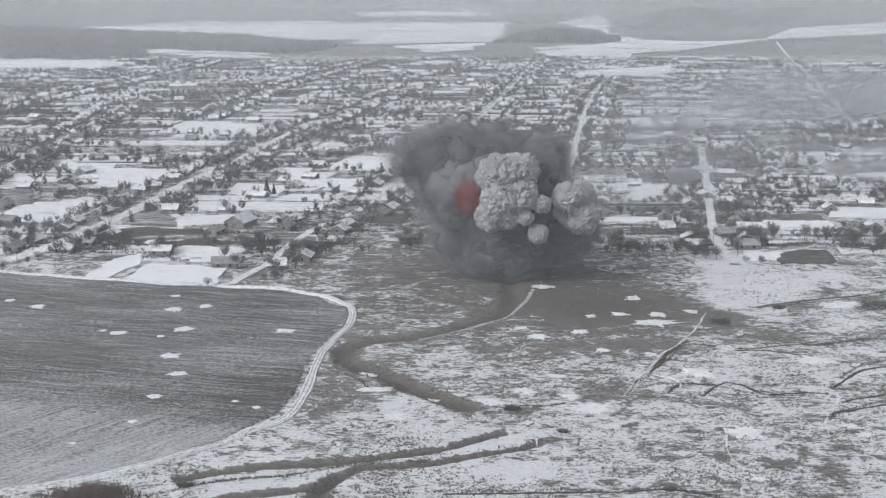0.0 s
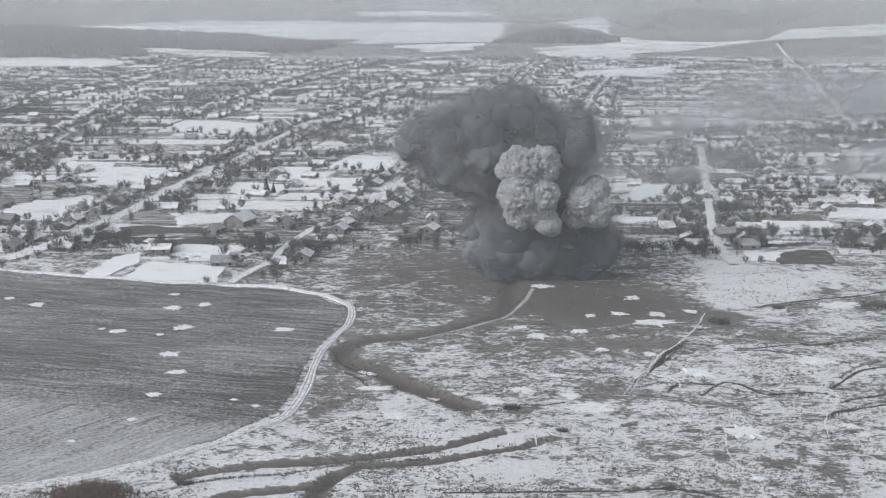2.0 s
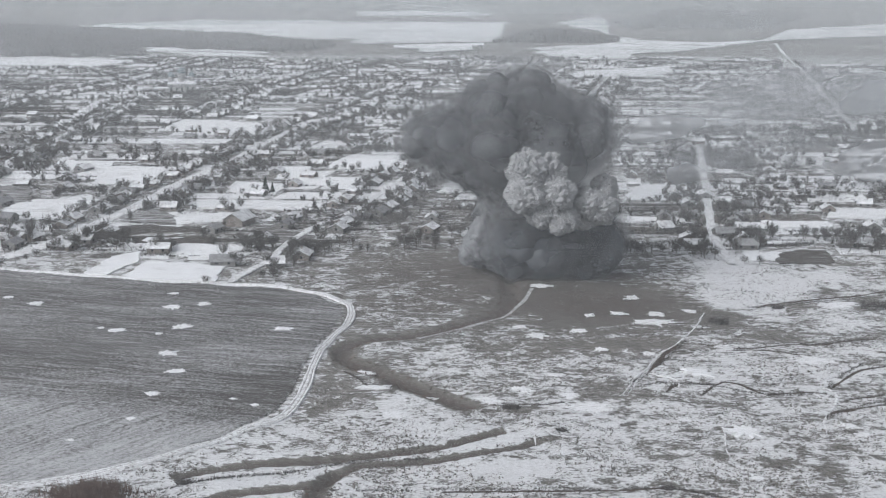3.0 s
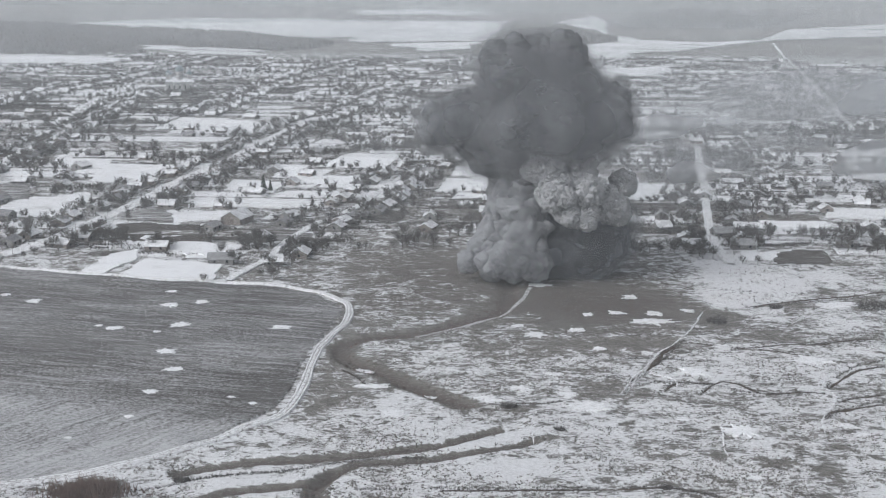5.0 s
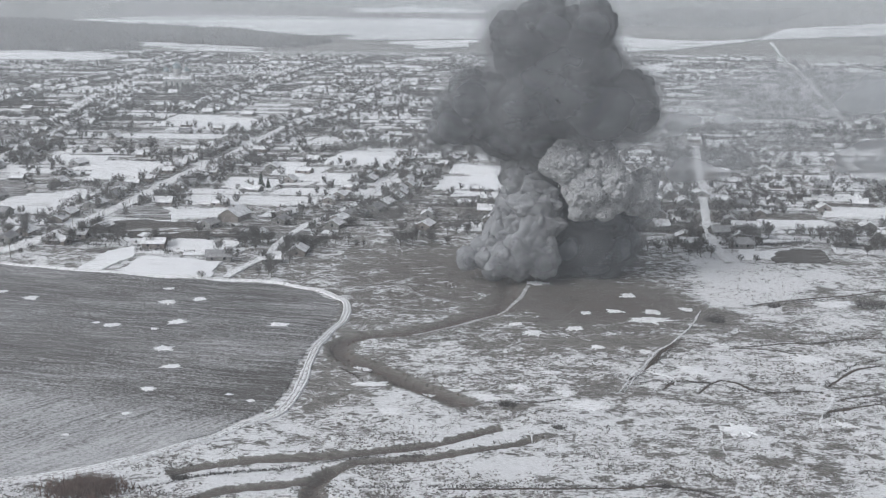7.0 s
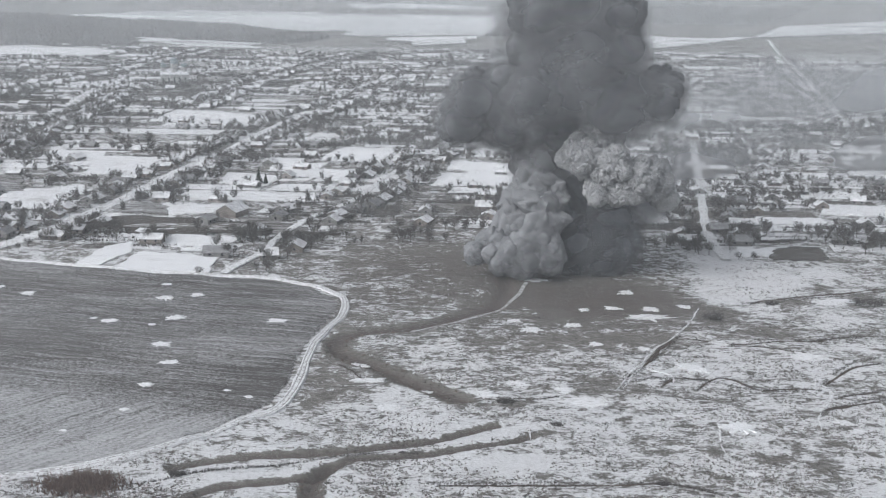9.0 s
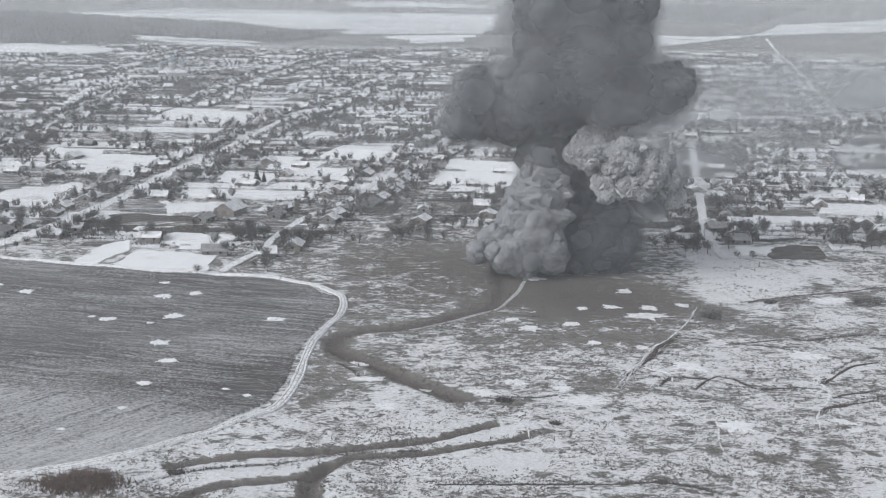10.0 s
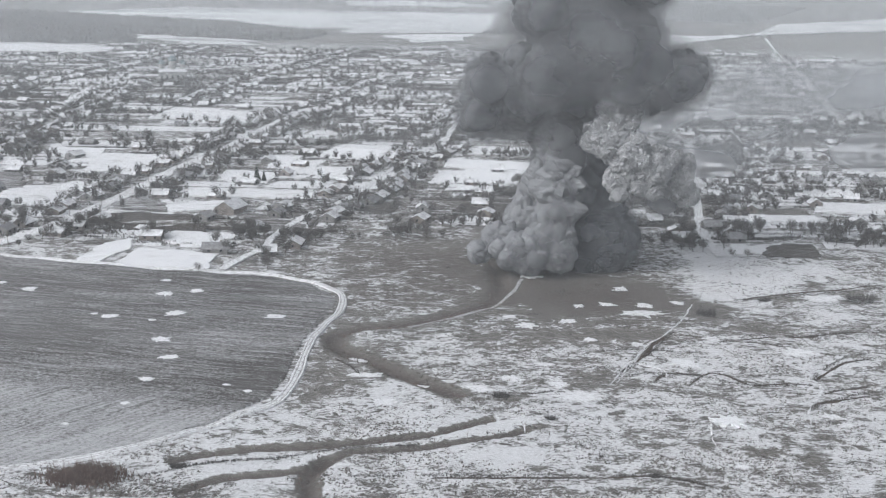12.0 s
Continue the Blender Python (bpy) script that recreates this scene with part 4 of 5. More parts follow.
def far_sheet(outline, lift):
    """A far white field that follows the rise of the land, with an uneven edge."""
    xs, ys = [p[0] for p in outline], [p[1] for p in outline]
    step, index, verts, faces = 14, {}, [], []
    for j in range(int((max(ys) - min(ys)) / step) + 1):
        for i in range(int((max(xs) - min(xs)) / step) + 1):
            x, y = min(xs) + (i + 0.5) * step, min(ys) + (j + 0.5) * step
            u = 26 * noise.noise((x * 0.012, y * 0.012, 0.0))
            if not inside(x + u, y + 2 * u, outline):
                continue
            quad = []
            for a, b in ((0, 0), (1, 0), (1, 1), (0, 1)):
                key = (i + a, j + b)
                if key not in index:
                    px, py = min(xs) + key[0] * step, min(ys) + key[1] * step
                    index[key] = len(verts)
                    verts.append((px, py, float(hills(px, py)) + lift))
                quad.append(index[key])
            faces.append(quad)
    return tagged(new("far_snowfield", mesh_from("far_snowfield", verts, faces, M_FARSNOW)), "broad white snowfield beyond the village", "field", kind="structure")


def build_far():
    for k, (outline, count, height) in WOODS.items():
        build_wood("far_wood", outline, count, height, "far leafless wood, grey behind the haze sheets", ord(k))
    for i, outline in enumerate(SNOWFIELDS.values()):
        far_sheet(outline, 1.5 + 0.2 * i)


def build_haze_sheets():
    """Upright pale sheets, one behind the other, added to imitate winter haze with distance."""
    for i, (y, density) in enumerate(((230, 0.08), (430, 0.05), (640, 0.06), (950, 0.09), (1300, 0.11), (1700, 0.12), (2200, 0.14), (2800, 0.18), (3500, 0.24), (4300, 0.34))):
        w = y * 0.8 + 300
        verts, faces = [], []
        n = 24
        for k in range(n + 1):
            x = -w + 2 * w * k / n
            yy = y + 0.04 * y * math.sin(k * 0.9 + i * 2)
            verts += [(x, yy, -2), (x, yy, 420)]
            if k:
                faces.append((2 * k - 2, 2 * k, 2 * k + 1, 2 * k - 1))
        veil = veil_material("distance_haze", (0.80, 0.83, 0.85), density * 1.15, 0.004, 0.2, 0.8, density * 0.85)
        tagged(new("haze_sheet", mesh_from("haze_sheet", verts, faces, veil, True)), "translucent pale sheet standing in for distance haze over the village", "mist", "mist banks", "stuff")


# ---- the explosion cloud ----
def puff_mesh(name, seed, subdivisions, material, lumps, swell, rough, wild, drawn=1.0):
    """A billow of smoke: a ball grown over with rounded lumps of three sizes, with creases between them."""
    bm = bmesh.new()
    bmesh.ops.create_icosphere(bm, subdivisions=subdivisions, radius=1.0)
    shift = Vector((seed * 3.7, seed * 1.9, seed * 5.3))
    for v in bm.verts:
        p = v.co.copy()
        q = p + 0.12 * noise.noise_vector(p * 2.0 + shift)
        q.z *= drawn
        d1 = noise.voronoi(q * lumps + shift)[0][0]
        d2 = noise.voronoi(q * lumps * 2.1 + shift)[0][0]
        d3 = noise.voronoi(q * lumps * 4.6 + shift)[0][0]
        k = 1.06 - swell * d1 * d1 - rough * (0.30 * d2 * d2 + 0.05 * d3 * d3) + wild * (noise.noise(p * 1.1 + shift) + 0.5 * noise.noise(p * 2.3 - shift))
        v.co = p * k
    for f in bm.faces:
        f.smooth = True
    me = bpy.data.meshes.new(name)
    bm.to_mesh(me)
    bm.free()
    me.materials.append(material)
    return me


def veil_mesh(name, seed, material, bend):
    """A thin bowed sheet of smoke, one metre in radius before it is scaled."""
    verts, faces = [], []
    n, shift = 16, Vector((seed * 2.3, seed * 1.1, seed * 0.7))
    for j in range(n + 1):
        for i in range(n + 1):
            x, z = 2 * i / n - 1, 2 * j / n - 1
            verts.append((x, bend * (x * x + z * z) + 0.25 * noise.noise(Vector((x, z, 0)) * 1.6 + shift), z))
            if i and j:
                k = j * (n + 1) + i
                faces.append((k - n - 2, k - n - 1, k, k - 1))
    return mesh_from(name, verts, faces, material, True)


# Ways of the cloud's lobes: kind, depth, radius, then x and height at each of these seconds
LOBE_TIMES = (0, 1, 2.5, 5.5, 7, 9.5, 12)
LOBES = []
MOVES = []


def lobe(kind, depth, radius, *way):
    LOBES.append((kind, depth, radius, way))


lobe("black", 2, 12.0, (-45.3, 55.4), (-44.0, 60.4), (-40.7, 62.6), (-28.8, 69.5), (-25.2, 68.7), (-19.2, 68.3), (-10.2, 72.1))
lobe("black", 6, 12.1, (-32.5, 59.0), (-32.5, 63.3), (-29.7, 66.3), (-22.2, 75.7), (-19.2, 81.1), (-16.7, 79.9), (-8.9, 86.1))
lobe("black", -2, 17.1, (-29.9, 42.6), (-30.0, 48.9), (-26.7, 56.2), (-13.1, 68.3), (-10.7, 72.6), (-3.5, 74.5), (4.1, 79.3))
lobe("black", -8, 14.9, (-21.1, 44.8), (-17.9, 51.1), (-12.7, 58.9), (-2.7, 71.5), (0.1, 77.1), (5.9, 81.5), (13.4, 90.0))
lobe("black", 8, 13.7, (-26.8, 55.4), (-24.3, 63.0), (-15.6, 73.0), (-3.1, 97.8), (1.2, 105.9), (11.0, 116.5), (13.4, 116.1))
lobe("black", 14, 16.6, (-13.6, 52.7), (-11.2, 64.2), (-2.4, 72.2), (9.7, 95.3), (14.9, 107.3), (27.8, 124.6), (34.2, 136.9))
lobe("black", 6, 11.6, (-9.2, 51.7), (-3.0, 63.3), (3.4, 77.1), (23.6, 102.4), (33.0, 111.8), (49.3, 116.7), (61.4, 128.7))
lobe("black", 4, 11.0, (-1.6, 49.4), (4.7, 59.7), (12.3, 71.0), (30.6, 90.0), (36.6, 97.0), (48.9, 104.3), (55.8, 108.0))
lobe("black", 10, 23.9, (-8.9, 36.7), (-6.4, 45.8), (4.0, 60.0), (11.0, 80.0), (16.3, 90.8), (24.7, 94.1), (33.9, 101.8))
lobe("black", 12, 20.8, (-2.2, 35.0), (4.1, 45.6), (13.3, 57.1), (25.6, 74.8), (32.3, 79.3), (42.2, 81.5), (51.5, 91.7))
lobe("black", 4, 12.6, (11.3, 53.3), (18.3, 59.2), (26.6, 63.4), (43.9, 71.9), (52.7, 76.0), (64.0, 81.3), (73.5, 87.5))
lobe("black", 8, 9.0, (12.8, 57.2), (19.1, 63.1), (29.4, 70.6), (46.0, 80.5), (54.0, 83.8), (70.9, 84.8), (80.6, 91.2))
lobe("black", 0, 11.5, (8.5, 47.4), (17.2, 53.8), (21.2, 58.7), (37.7, 68.5), (43.9, 71.2), (53.4, 75.7), (65.0, 81.4))
lobe("black", -2, 13.0, (-26.0, 32.2), (-23.6, 41.2), (-18.2, 48.6), (-9.7, 58.9), (-4.7, 64.3), (-2.1, 67.5), (5.6, 74.8))
lobe("black", 0, 14.1, (-17.0, 29.2), (-12.0, 39.6), (-6.7, 52.2), (5.7, 58.8), (9.9, 61.7), (19.5, 68.3), (27.2, 79.5))
lobe("stem", 8, 12.7, (-11.5, 22.4), (-7.7, 33.0), (-6.2, 40.6), (1.4, 42.6), (6.3, 47.1), (13.2, 51.8), (22.3, 61.8))
lobe("stem", 8, 13.2, (-11.4, 14.4), (-7.5, 21.0), (-6.0, 27.4), (3.0, 29.4), (8.7, 35.3), (16.1, 41.4), (24.5, 51.4))
lobe("root", 2, 14.6, (-12.9, 13.0), (-9.6, 12.9), (-2.2, 14.7), (9.3, 21.3), (15.0, 25.9), (21.1, 30.7), (29.6, 39.2))
lobe("root", 4, 15.2, (-3.7, 10.4), (0.2, 10.4), (8.4, 10.9), (20.1, 11.7), (25.9, 13.7), (32.2, 16.0), (39.3, 19.1))
lobe("root", 6, 14.2, (6.8, 14.3), (17.4, 12.1), (24.3, 11.9), (34.7, 11.4), (39.4, 10.8), (43.2, 11.2), (47.8, 12.1))
lobe("root", 10, 13.3, (21.5, 20.7), (29.5, 14.0), (36.5, 12.4), (43.0, 14.6), (46.3, 14.0), (47.6, 12.3), (48.3, 13.9))
lobe("root", 12, 13.3, (19.0, 21.6), (24.3, 21.6), (28.6, 22.7), (37.7, 22.2), (40.9, 24.3), (43.3, 26.6), (42.5, 31.0))
lobe("root", 2, 7.8, (-14.2, 9.8), (-13.6, 5.4), (-3.3, 4.6), (13.6, 4.6), (20.8, 4.0), (28.6, 2.8), (35.7, 3.8))
lobe("root", 4, 7.3, (4.2, 8.3), (25.2, 5.0), (30.8, 4.3), (40.0, 4.3), (43.3, 3.8), (45.9, 2.8), (49.2, 4.4))
lobe("grey", -10, 5.1, (-17.2, 8.2), (-17.1, 7.1), (-21.4, 8.3), (-21.6, 8.6), (-21.0, 9.4), (-15.8, 10.1), (-13.6, 9.3))
lobe("grey", -6, 7.2, (-14.0, 8.9), (-14.0, 8.0), (-17.2, 11.6), (-13.9, 12.0), (-12.2, 11.5), (-8.5, 13.0), (-5.0, 13.8))
lobe("grey", -12, 8.4, (-12.7, 11.3), (-12.7, 10.7), (-14.4, 11.7), (-8.0, 9.2), (-7.3, 9.5), (-2.4, 10.3), (1.7, 11.3))
lobe("grey", -4, 7.8, (-11.9, 11.6), (-11.9, 11.6), (-12.8, 16.5), (-7.8, 18.9), (-4.6, 19.0), (1.1, 21.1), (7.0, 22.8))
lobe("grey", -2, 7.5, (-11.3, 13.8), (-11.3, 13.8), (-11.1, 24.0), (-4.2, 27.2), (-0.8, 26.5), (4.1, 28.6), (12.1, 30.4))
lobe("grey", 0, 7.6, (-10.4, 16.1), (-10.2, 17.3), (-9.0, 28.8), (-1.5, 35.5), (1.7, 35.3), (8.6, 38.7), (15.3, 41.2))
lobe("grey", 2, 7.6, (-9.6, 18.3), (-9.1, 20.9), (-7.7, 36.3), (1.1, 42.2), (4.2, 44.1), (12.8, 47.5), (20.8, 50.9))
lobe("grey", -12, 9.9, (-8.4, 12.1), (-7.6, 11.2), (-6.7, 10.9), (0.9, 11.1), (2.8, 11.7), (6.5, 9.9), (10.7, 10.1))
lobe("grey", -8, 10.5, (-6.9, 13.8), (-6.4, 13.7), (-5.3, 14.7), (3.5, 16.7), (6.7, 17.4), (10.4, 16.9), (18.0, 18.0))
lobe("grey", -6, 10.6, (-6.9, 17.3), (-5.6, 17.2), (-4.5, 20.9), (4.8, 24.1), (9.2, 24.8), (12.8, 25.6), (20.9, 28.7))
lobe("grey", -12, 8.4, (-4.5, 10.3), (-3.2, 9.4), (0.9, 9.1), (8.5, 9.3), (11.7, 10.5), (16.1, 10.5), (22.2, 10.3))
lobe("grey", -4, 9.6, (-6.3, 19.5), (-5.0, 20.8), (-4.0, 25.7), (6.0, 31.6), (10.4, 32.2), (15.3, 34.3), (23.3, 38.8))
lobe("pale", -24, 11.0, (-9.5, 50.6), (-4.5, 53.5), (1.9, 53.2), (14.6, 52.6), (21.2, 54.0), (31.0, 56.6), (42.0, 62.4))
lobe("pale", -22, 10.0, (-0.1, 52.0), (4.9, 54.4), (11.3, 54.9), (28.7, 55.4), (35.3, 55.6), (39.4, 67.0), (47.7, 73.3))
lobe("pale", -26, 10.9, (-9.0, 41.5), (-3.7, 42.6), (-0.0, 43.1), (20.1, 43.1), (29.1, 43.8), (43.0, 54.6), (51.1, 56.6))
lobe("pale", -26, 10.4, (-2.0, 42.7), (1.2, 41.4), (11.2, 42.4), (31.0, 44.4), (40.1, 45.2), (53.6, 47.4), (60.0, 50.6))
lobe("pale", -24, 9.0, (-12.3, 33.6), (-7.9, 34.1), (5.9, 34.6), (25.4, 35.8), (33.2, 38.6), (46.3, 43.3), (50.6, 48.9))
lobe("pale", -26, 6.5, (-5.5, 33.5), (-0.7, 34.0), (15.6, 31.2), (26.5, 33.2), (28.2, 35.6), (36.7, 43.5), (45.5, 45.4))
lobe("pale", -30, 4.2, (1.6, 33.3), (5.2, 32.2), (14.1, 28.2), (22.4, 32.7), (25.8, 33.9), (37.3, 39.2), (46.4, 39.8))
lobe("pale", -28, 4.9, (8.5, 38.9), (11.4, 36.3), (9.3, 34.1), (34.8, 34.9), (41.3, 36.9), (53.1, 40.3), (61.4, 41.0))
lobe("pale", -28, 5.4, (7.2, 25.7), (11.1, 26.9), (14.3, 29.6), (32.5, 30.7), (37.8, 34.4), (48.7, 41.5), (55.1, 43.4))
lobe("pale", -20, 8.5, (20.7, 40.0), (24.4, 39.2), (28.4, 37.7), (39.3, 39.8), (47.3, 40.5), (58.9, 50.3), (66.5, 52.3))
lobe("pale", -18, 9.1, (27.3, 31.3), (31.0, 32.5), (34.5, 34.8), (43.5, 35.7), (52.6, 38.5), (63.3, 43.8), (73.1, 43.2))
lobe("pale", -14, 7.6, (27.5, 40.7), (30.5, 42.5), (35.7, 43.0), (49.2, 45.1), (56.7, 44.7), (63.7, 49.4), (76.0, 50.2))
lobe("pale", -16, 6.6, (21.2, 33.4), (23.7, 34.7), (26.6, 30.6), (48.9, 32.8), (58.1, 34.9), (69.0, 37.2), (78.9, 37.9))
lobe("pale", -18, 8.6, (-4.1, 52.6), (0.8, 51.3), (7.1, 56.0), (22.9, 58.0), (28.2, 61.7), (38.0, 70.7), (45.1, 77.8))


# How each kind of smoke is made: small lumps on a lobe, their share of its size, fringe of thin smoke
LUMPS = {"black": (8, 0.46, 1.65), "stem": (5, 0.5, 1.5), "root": (5, 0.5, 1.6), "grey": (7, 0.5, 1.2), "pale": (12, 0.36, 0)}


def build_cloud():
    cloud = tagged(new("explosion_cloud"), "billowing explosion cloud of black and pale grey smoke", "smoke")
    cloud.matrix_basis = pose(BLAST[0], BLAST[1], 0)
    meshes = {
        "black": [puff_mesh("black_puff", i, 6, M_DARK_SMOKE, 1.25, 0.17, 0.22, 0.16) for i in range(5)],
        "stem": [puff_mesh("stem_puff", i + 40, 5, M_MID_SMOKE, 1.4, 0.15, 0.3, 0.2) for i in range(3)],
        "root": [puff_mesh("root_puff", i + 60, 5, M_ROOT_SMOKE, 1.2, 0.12, 0.2, 0.2) for i in range(3)],
        "grey": [puff_mesh("grey_puff", i + 10, 6, M_STEM_SMOKE, 1.5, 0.16, 0.30, 0.24, 0.75) for i in range(4)],
        "pale": [puff_mesh("pale_puff", i + 20, 6, M_PALE_SMOKE, 2.2, 0.30, 0.8, 0.12) for i in range(4)],
    }
    fringes = {
        "black": [veil_mesh("smoke_wisp", i, M_WISP, 0.2) for i in range(5)],
        "stem": [veil_mesh("smoke_wisp", i + 8, M_GREY_WISP, 0.2) for i in range(2)],
        "root": [veil_mesh("smoke_wisp", i + 12, M_ROOT_WISP, 0.2) for i in range(2)],
        "grey": [veil_mesh("smoke_wisp", i + 16, M_GREY_WISP, 0.2) for i in range(2)],
    }
    rng = random.Random(77)

    def nearest(kind, t, high):
        """How far before the cloud's middle thin smoke may hang: behind the pale billows and the fire."""
        if kind == "grey":
            return -32
        return -13 if kind != "black" or not high else -13 - 27 * min(1, max(0, (t - 0.8) / 4.5))

    def piece(name, me, size, rows):
        ob = new(name, me)
        ob.parent = cloud
        ob.scale = size
        MOVES.append((ob, rows))

    for kind, depth, radius, way in LOBES:
        count, share, fringe = LUMPS[kind]
        tall = 1.0 if kind != "grey" else 1.15 if way[-1][1] < 16 else 1.75
        lean = 28 if kind == "grey" else 0
        base = [Vector((x, depth, max(z, radius * 0.35))) for x, z in way]
        if kind == "grey":  # the dust comes out from behind the black root
            base[0].y, base[1].y, base[2].y = 16, 15, 10
            for p in base[3:]:
                p.y -= 4
        turn, roll = rng.uniform(0, 360), rng.uniform(-2.0, 2.0)
        high = way[-1][1] > 84
        upright = kind in ("grey", "root", "stem")
        rows = [(t, p, (0 if upright else turn, lean + roll * t, turn)) for t, p in zip(LOBE_TIMES, base)]
        s = radius * {"pale": 0.90, "black": 0.84}.get(kind, 0.96)
        piece(kind + "_puff", rng.choice(meshes[kind]), (s, s, s * tall), rows)
        for i in range(count):
            # lumps spread over the half that faces up and out
            zz = 1 - 1.5 * (i + 0.5) / count
            a = i * 2.39996 + turn
            rr = math.sqrt(max(0.0, 1 - zz * zz))
            out = Vector((rr * math.cos(a), -abs(rr * math.sin(a)) * 0.8 if i % 3 else rr * math.sin(a), zz * tall))
            small = radius * share * rng.uniform(0.75, 1.2)
            gone = rng.uniform(0.42, 0.62)
            spin, start = rng.uniform(-3, 3), [rng.uniform(0, 360) for _ in range(3)]
            rows = []
            for t, p in zip(LOBE_TIMES, base):
                q = p + out * radius * (gone + 0.16 * (1 - (1 - t / 12) ** 1.6))
                q.z = max(q.z, small * 0.3)
                rows.append((t, q, (start[0], start[1] + spin * t, start[2])))
            piece(kind + "_puff", rng.choice(meshes[kind]), (small, small, small * tall), rows)
        if fringe:
            for k, ahead in enumerate({"black": (0.1, -1.6, -2.2) if high else (0.1, -1.4), "grey": (0.1, -1.25)}.get(kind, (0.1, -1.7))):
                w = radius * fringe * (1.0 if k == 0 else 0.78)
                side = rng.uniform(-0.2, 0.2) * radius
                piece("smoke_wisp", rng.choice(fringes[kind]), (w, w, w), [(t, Vector((p.x + side, max(p.y + ahead * radius, nearest(kind, t, high)), p.z + 0.1 * side)), (0, roll * t * 2, 0)) for t, p in zip(LOBE_TIMES, base)])
    # brown haze thrown low over the ground, soon drawn into the stem
    for i, (x0, z0, x1, z1, w) in enumerate(((-28, 20, -8, 22, 22), (-20, 10, 0, 14, 20), (-12, 28, 0, 34, 20), (24, 20, 36, 22, 20))):
        piece("smoke_wisp", fringes["black"][i % 5], (w, w, w * 0.8), [(0, Vector((x0, -6, z0)), (0, 0, 0)), (2.5, Vector((x1, 8, z1)), (0, 10, 0)), (12, Vector((x1 + 40, 14, z1 + 10)), (0, 20, 0))])
    fire = new("fireball", veil_mesh("fireball", 50, M_FIRE, 0.3))
    fire.parent = cloud
    fire.scale = (9, 9, 11)
    fire["label"] = "dull red fire glowing through the smoke"
    MOVES.append((fire, [(t, Vector((11 + 6 * u - BLAST[0], -26 + 40 * u, 42 + 8 * u)), (0, 10 * u, 0)) for t, u in ((0, 0), (0.3, 0.15), (0.6, 0.4), (1.0, 1.0), (3, 1.4), (12, 4.5))]))
    return cloud


def build_drift():
    """Old smoke drifting off over the eastern gardens."""
    top = tagged(new("drifting_smoke"), "thin grey smoke drifting over the gardens", "smoke")
    top.matrix_basis = pose(230, 860, 0)
    for i, (x, y, z, sx, sz) in enumerate(((-110, -160, 20, 85, 26), (-50, 0, 28, 130, 36), (40, 185, 34, 170, 42), (150, 320, 34, 230, 44), (60, -75, 20, 150, 28), (120, 250, 36, 150, 42))):
        ob = new("smoke_veil", veil_mesh("smoke_veil", i + 40, M_DRIFT, 0.3))
        ob.parent = top
        ob.scale = (sx, 40, sz)
        MOVES.append((ob, [(t, Vector((x + 1.6 * t, y, z + 0.3 * t)), (0, 0, 0)) for t in (0, 6, 12)]))


def build_poles():
    bm = bmesh.new()
    tube(bm, (0, 0, -0.5), (0, 0, 9), 0.14, 0.10, 6)
    post = bpy.data.meshes.new("post")
    bm.to_mesh(post)
    bm.free()
    post.materials.append(M_WOOD)
    bm = bmesh.new()
    box(bm, -0.9, 0.9, -0.06, 0.06, 8.3, 8.45)
    for x in (-0.8, 0, 0.8):
        box(bm, x - 0.05, x + 0.05, -0.05, 0.05, 8.45, 8.7)
    arm = bpy.data.meshes.new("crossarm")
    bm.to_mesh(arm)
    bm.free()
    arm.materials.append(M_WOOD)
    for x, y in ((-203, 566), (-200, 603), (-195, 640), (-188, 678), (-183, 714), (-180, 760), (-172, 810), (-166, 850), (136, 600), (143, 655), (153, 712), (-88, 600), (-76, 660)):
        ob = new("utility_pole", post)
        ob.matrix_basis = pose(x, y, gz(x, y), 0, 0, 10)
        tagged(ob, "wooden power pole beside the snowy street", "pole", "street poles")
        shared("crossarm", arm, ob)


def build_church(x, y):
    top = tagged(new("church"), "large pale church with domed towers above the village", "church")
    top.matrix_basis = pose(x, y, 0, 0, 0, 12)
    bm = bmesh.new()
    box(bm, -17, 17, -9, 9, -0.5, 13)
    part("nave", bm, M_STONE, top)
    bm = bmesh.new()
    v = [bm.verts.new(p) for p in ((-17.5, -9.5, 13), (17.5, -9.5, 13), (17.5, 9.5, 13), (-17.5, 9.5, 13), (-15, 0, 17.5), (15, 0, 17.5))]
    for f in ((0, 1, 5, 4), (1, 2, 5), (2, 3, 4, 5), (3, 0, 4), (3, 2, 1, 0)):
        bm.faces.new([v[i] for i in f])
    part("roof", bm, M_ROOF, top)
    for tx, h, r in ((-13, 22, 3.4), (0, 26, 4.6), (12, 22, 3.4)):
        bm = bmesh.new()
        tube(bm, (tx, 0, 11), (tx, 0, h), r, r, 10)
        tower = part("tower", bm, M_STONE, top)
        bm = bmesh.new()
        bmesh.ops.create_uvsphere(bm, u_segments=14, v_segments=9, radius=r * 1.1, matrix=Matrix.Translation((tx, 0, h + r * 0.4)))
        tube(bm, (tx, 0, h + r * 1.3), (tx, 0, h + r * 2.2), r * 0.25, 0.1, 6)
        part("dome", bm, M_DOME, tower)
    for k in range(5):
        bm = bmesh.new()
        wx = -13 + k * 6.5
        box(bm, wx - 0.9, wx + 0.9, -9.1, -8.9, 3, 9)
        part("window", bm, M_GLASS, top)


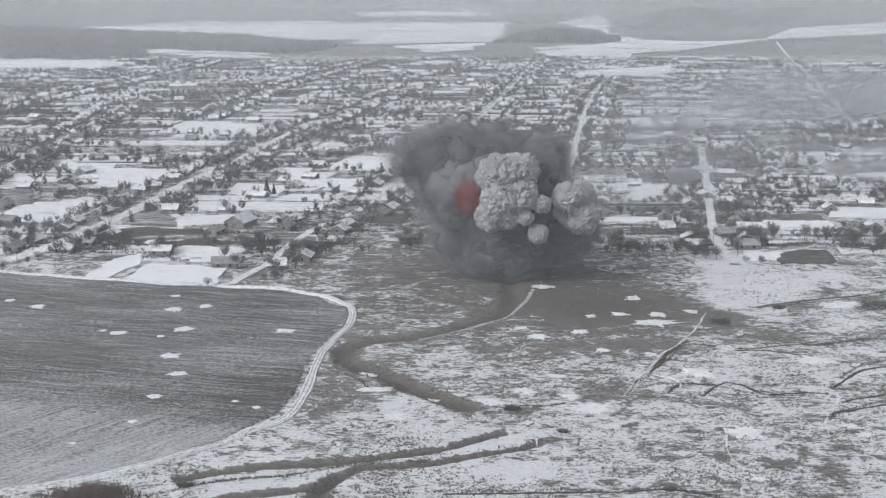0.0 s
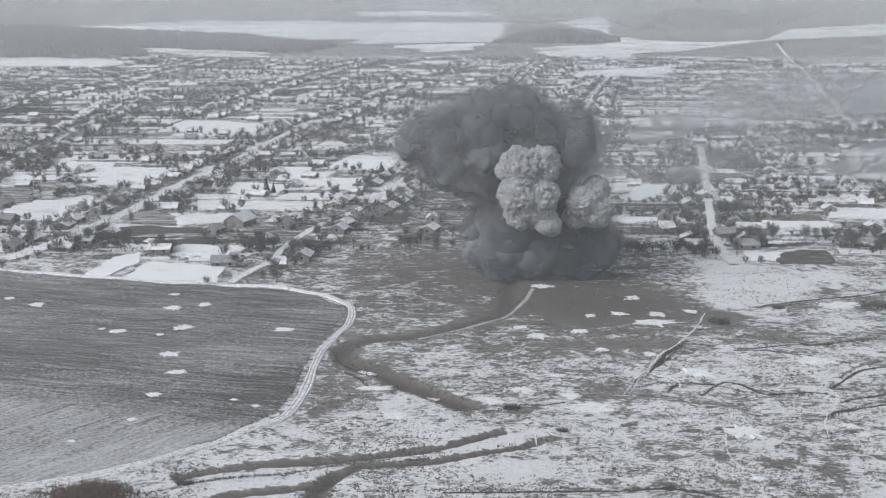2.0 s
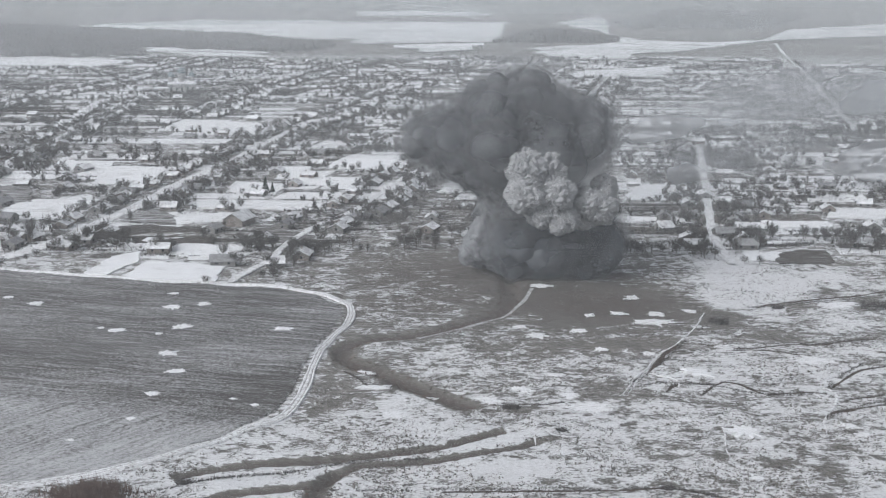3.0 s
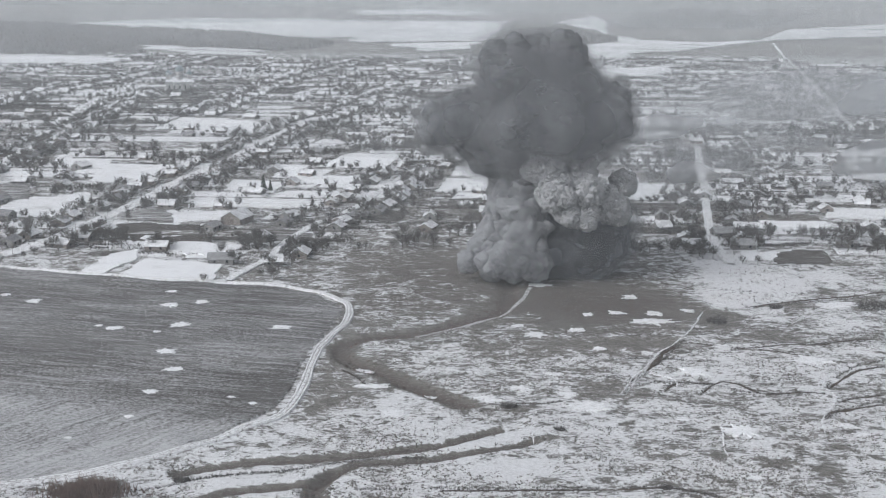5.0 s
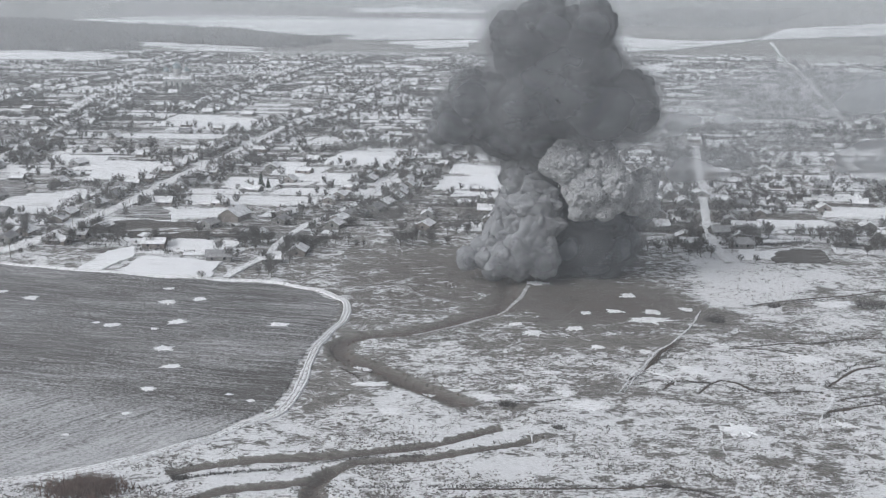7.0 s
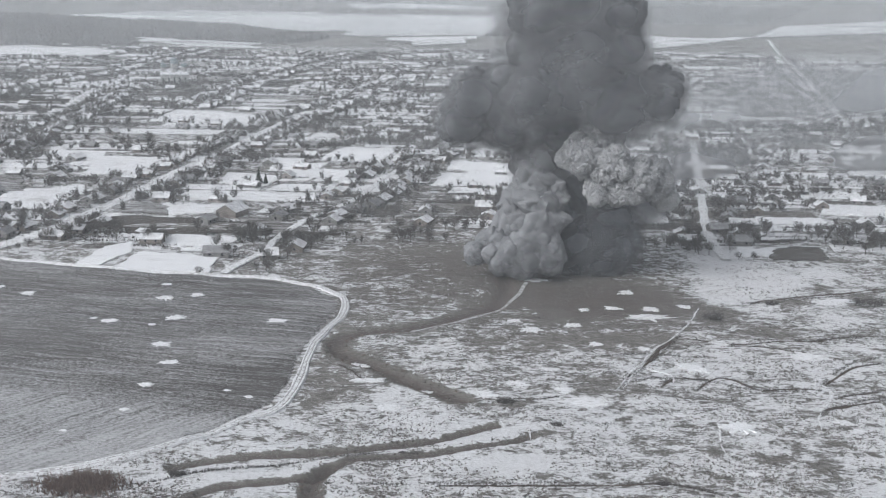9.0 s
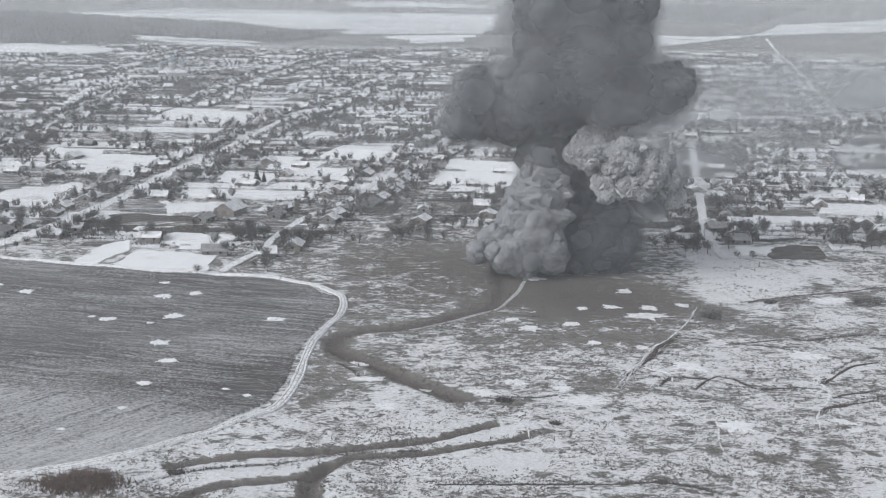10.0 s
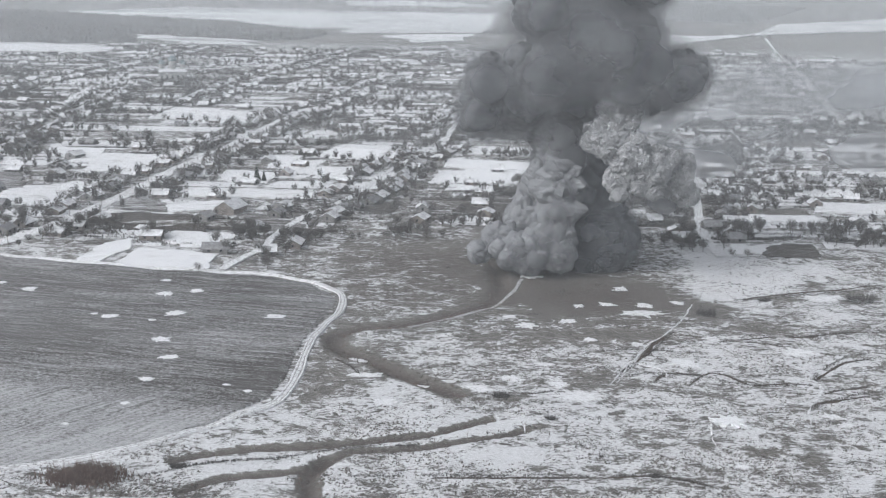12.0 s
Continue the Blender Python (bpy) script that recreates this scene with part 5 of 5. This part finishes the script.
CRATERS = [(-184, 502, 2.4), (-169, 491, 3.5), (-115, 508, 2.2), (-111, 486, 4.2), (-99, 492, 3.1), (-101, 457, 4.6), (-132, 456, 1.5), (-125, 451, 3.9), (-108, 447, 1.5), (-99, 422, 4.1), (-91, 400, 3.5), (-94, 377, 2.8), (-61, 454, 4.4), (-67, 372, 1.3), (-59, 366, 1.6), (-95, 353, 1.6), (-108, 335, 1.2)]
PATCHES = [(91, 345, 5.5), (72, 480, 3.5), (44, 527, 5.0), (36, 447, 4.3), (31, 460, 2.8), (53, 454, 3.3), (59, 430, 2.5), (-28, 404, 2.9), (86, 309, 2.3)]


def splash(x, y, r, rng, label, lift):
    """A star-shaped patch of snow, thrown outwards round a shallow middle."""
    bm = bmesh.new()
    n = 44
    mid = bm.verts.new((0, 0, -0.1))
    inner, outer, low = [], [], []
    for k in range(n):
        a = k * math.tau / n
        q = r * (0.5 + 0.25 * math.sin(5 * a + x) ** 2 + 0.6 * rng.random() ** 3)
        for ring, rr, z in ((inner, r * 0.4, 0.14), (outer, q, 0.04), (low, q * 1.02, -0.5)):
            ring.append(bm.verts.new((rr * math.cos(a), rr * math.sin(a) * 0.9, z)))
    for k in range(n):
        j = (k + 1) % n
        bm.faces.new((mid, inner[k], inner[j]))
        bm.faces.new((inner[k], outer[k], outer[j], inner[j]))
        bm.faces.new((outer[k], low[k], low[j], outer[j]))
    ob = part("snow_patch", bm, M_SNOW, None)
    ob.matrix_basis = pose(x, y, gz(x, y) + lift)
    return tagged(ob, label, "snow patch", "snow patches")


def snow_drift(x, y, rx, ry, rng):
    """A smooth patch of lying snow: low, domed, with a ragged rim drawn out along the wind."""
    bm = bmesh.new()
    n = 96
    mid = bm.verts.new((0, 0, 0.16))
    inner, outer, low = [], [], []
    for k in range(n):
        a = k * math.tau / n
        q = 0.70 + 0.45 * noise.noise((2.2 * math.cos(a) + x, 2.2 * math.sin(a) + y, 0.5)) + 0.25 * noise.noise((8 * math.cos(a) + x, 8 * math.sin(a) + y, 0.5)) + 0.55 * rng.random() ** 4
        for ring, rr, z in ((inner, 0.4, 0.12), (outer, q, 0.05), (low, q * 1.02, -0.5)):
            ring.append(bm.verts.new((rr * rx * math.cos(a), rr * ry * math.sin(a), z)))
    for k in range(n):
        j = (k + 1) % n
        bm.faces.new((mid, inner[k], inner[j]))
        bm.faces.new((inner[k], outer[k], outer[j], inner[j]))
        bm.faces.new((outer[k], low[k], low[j], outer[j]))
    ob = part("snow_patch", bm, M_PATCH, None)
    ob.matrix_basis = pose(x, y, gz(x, y) + 0.16)
    return tagged(ob, "smooth white snow patch on the dead grass", "snow patch", "snow patches")


def build_strip(name, line, width, material, lift, label, category):
    """A narrow strip along the ground whose width wavers and breaks."""
    verts, faces = [], []
    for i, (x, y) in enumerate(line):
        ax, ay = line[max(0, i - 1)]
        bx, by = line[min(len(line) - 1, i + 1)]
        d = Vector((bx - ax, by - ay)).normalized()
        ends = min(1.0, (i + 0.3) / 3, (len(line) - i - 0.7) / 3)
        w = 0.5 * width * ends * max(0.12, 0.85 + 0.9 * noise.noise((x * 0.16, y * 0.16, width)) + 0.5 * noise.noise((x * 0.6, y * 0.6, 2)))
        wave = 0.5 * noise.noise((x * 0.2, y * 0.2, 8))
        for u, h in ((-1.3, -0.25), (-1, 0.0), (0, 0.06), (1, 0.0), (1.3, -0.25)):
            verts.append((x + d.y * (u * w + wave), y - d.x * (u * w + wave), gz(x, y) + lift + h))
        if i:
            k = 5 * i
            faces += [(k - 5 + q, k - 4 + q, k + 1 + q, k + q) for q in range(4)]
    return tagged(new(name, mesh_from(name, verts, faces, material)), label, category, kind="structure")


# ---- assembly ----
def motions():
    for ob, rows in MOVES:
        walk(ob, [(t, pose(p.x, p.y, p.z, *turn)) for t, p, turn in rows])


build_ground()
build_field()
build_track("field_track", ROAD_L, 2.9, "snowy two-rut farm track round the ploughed field")
for key, line in STREET_L.items():
    build_track("village_street", line, STREET_WIDTH[key], "snow-covered village street", False, 0.75)
build_track("stream_path", spline([(40, 522), (34, 497), (24, 474), (8, 457), (-9, 444)]), 1.6, "narrow snowy footpath along the stream", False, 0.15, True)
for width, line in MUD:
    build_strip("runnel", spline(line, 1.5), 0.8 * width, M_BED, 0.16, "narrow muddy runnel with dead grass", "ditch")
for width, line in TRODDEN:
    build_strip("meadow_path", spline(line, 1.5), 0.5 * width, M_ROAD, 0.24, "narrow trodden path full of snow", "path")
build_strips()
for outline in PLOTS.values():
    sheet("snow_plot", outline, M_PLOT, 0.6, "smooth white snow-covered garden plot")
for outline in (*DUG_PLOTS, [(163, 573), (190, 573), (195, 603), (169, 603)]):
    sheet("dug_plot", outline, M_DUG, 0.5, "dark dug garden plot among snow")
build_far()
spots = build_houses()
build_barn(-113, 668, 72)
build_church(-321, 1513)
build_poles()
build_trees(spots)
spruce(-113, 772, 11)
spruce(-109, 775, 7)
build_scrub()
for x, y, s in ((110, 467, 4.2), (180, 490, 6.0), (-69, 305, 2.0), (22, 365, 2.6), (36, 345, 1.6), (140, 490, 2.5), (60, 302, 1.6)):
    bush(x, y, s, "dense leafless dark bush on the snowy meadow")
rng = random.Random(3)
for x, y, r in CRATERS:
    splash(x, y, r, rng, "star-shaped white snow patch on the dark ploughed field", 0.42)
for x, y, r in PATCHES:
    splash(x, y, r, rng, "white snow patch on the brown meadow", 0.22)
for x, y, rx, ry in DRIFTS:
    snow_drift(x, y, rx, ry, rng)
build_haze_sheets()
build_cloud()
build_drift()
motions()
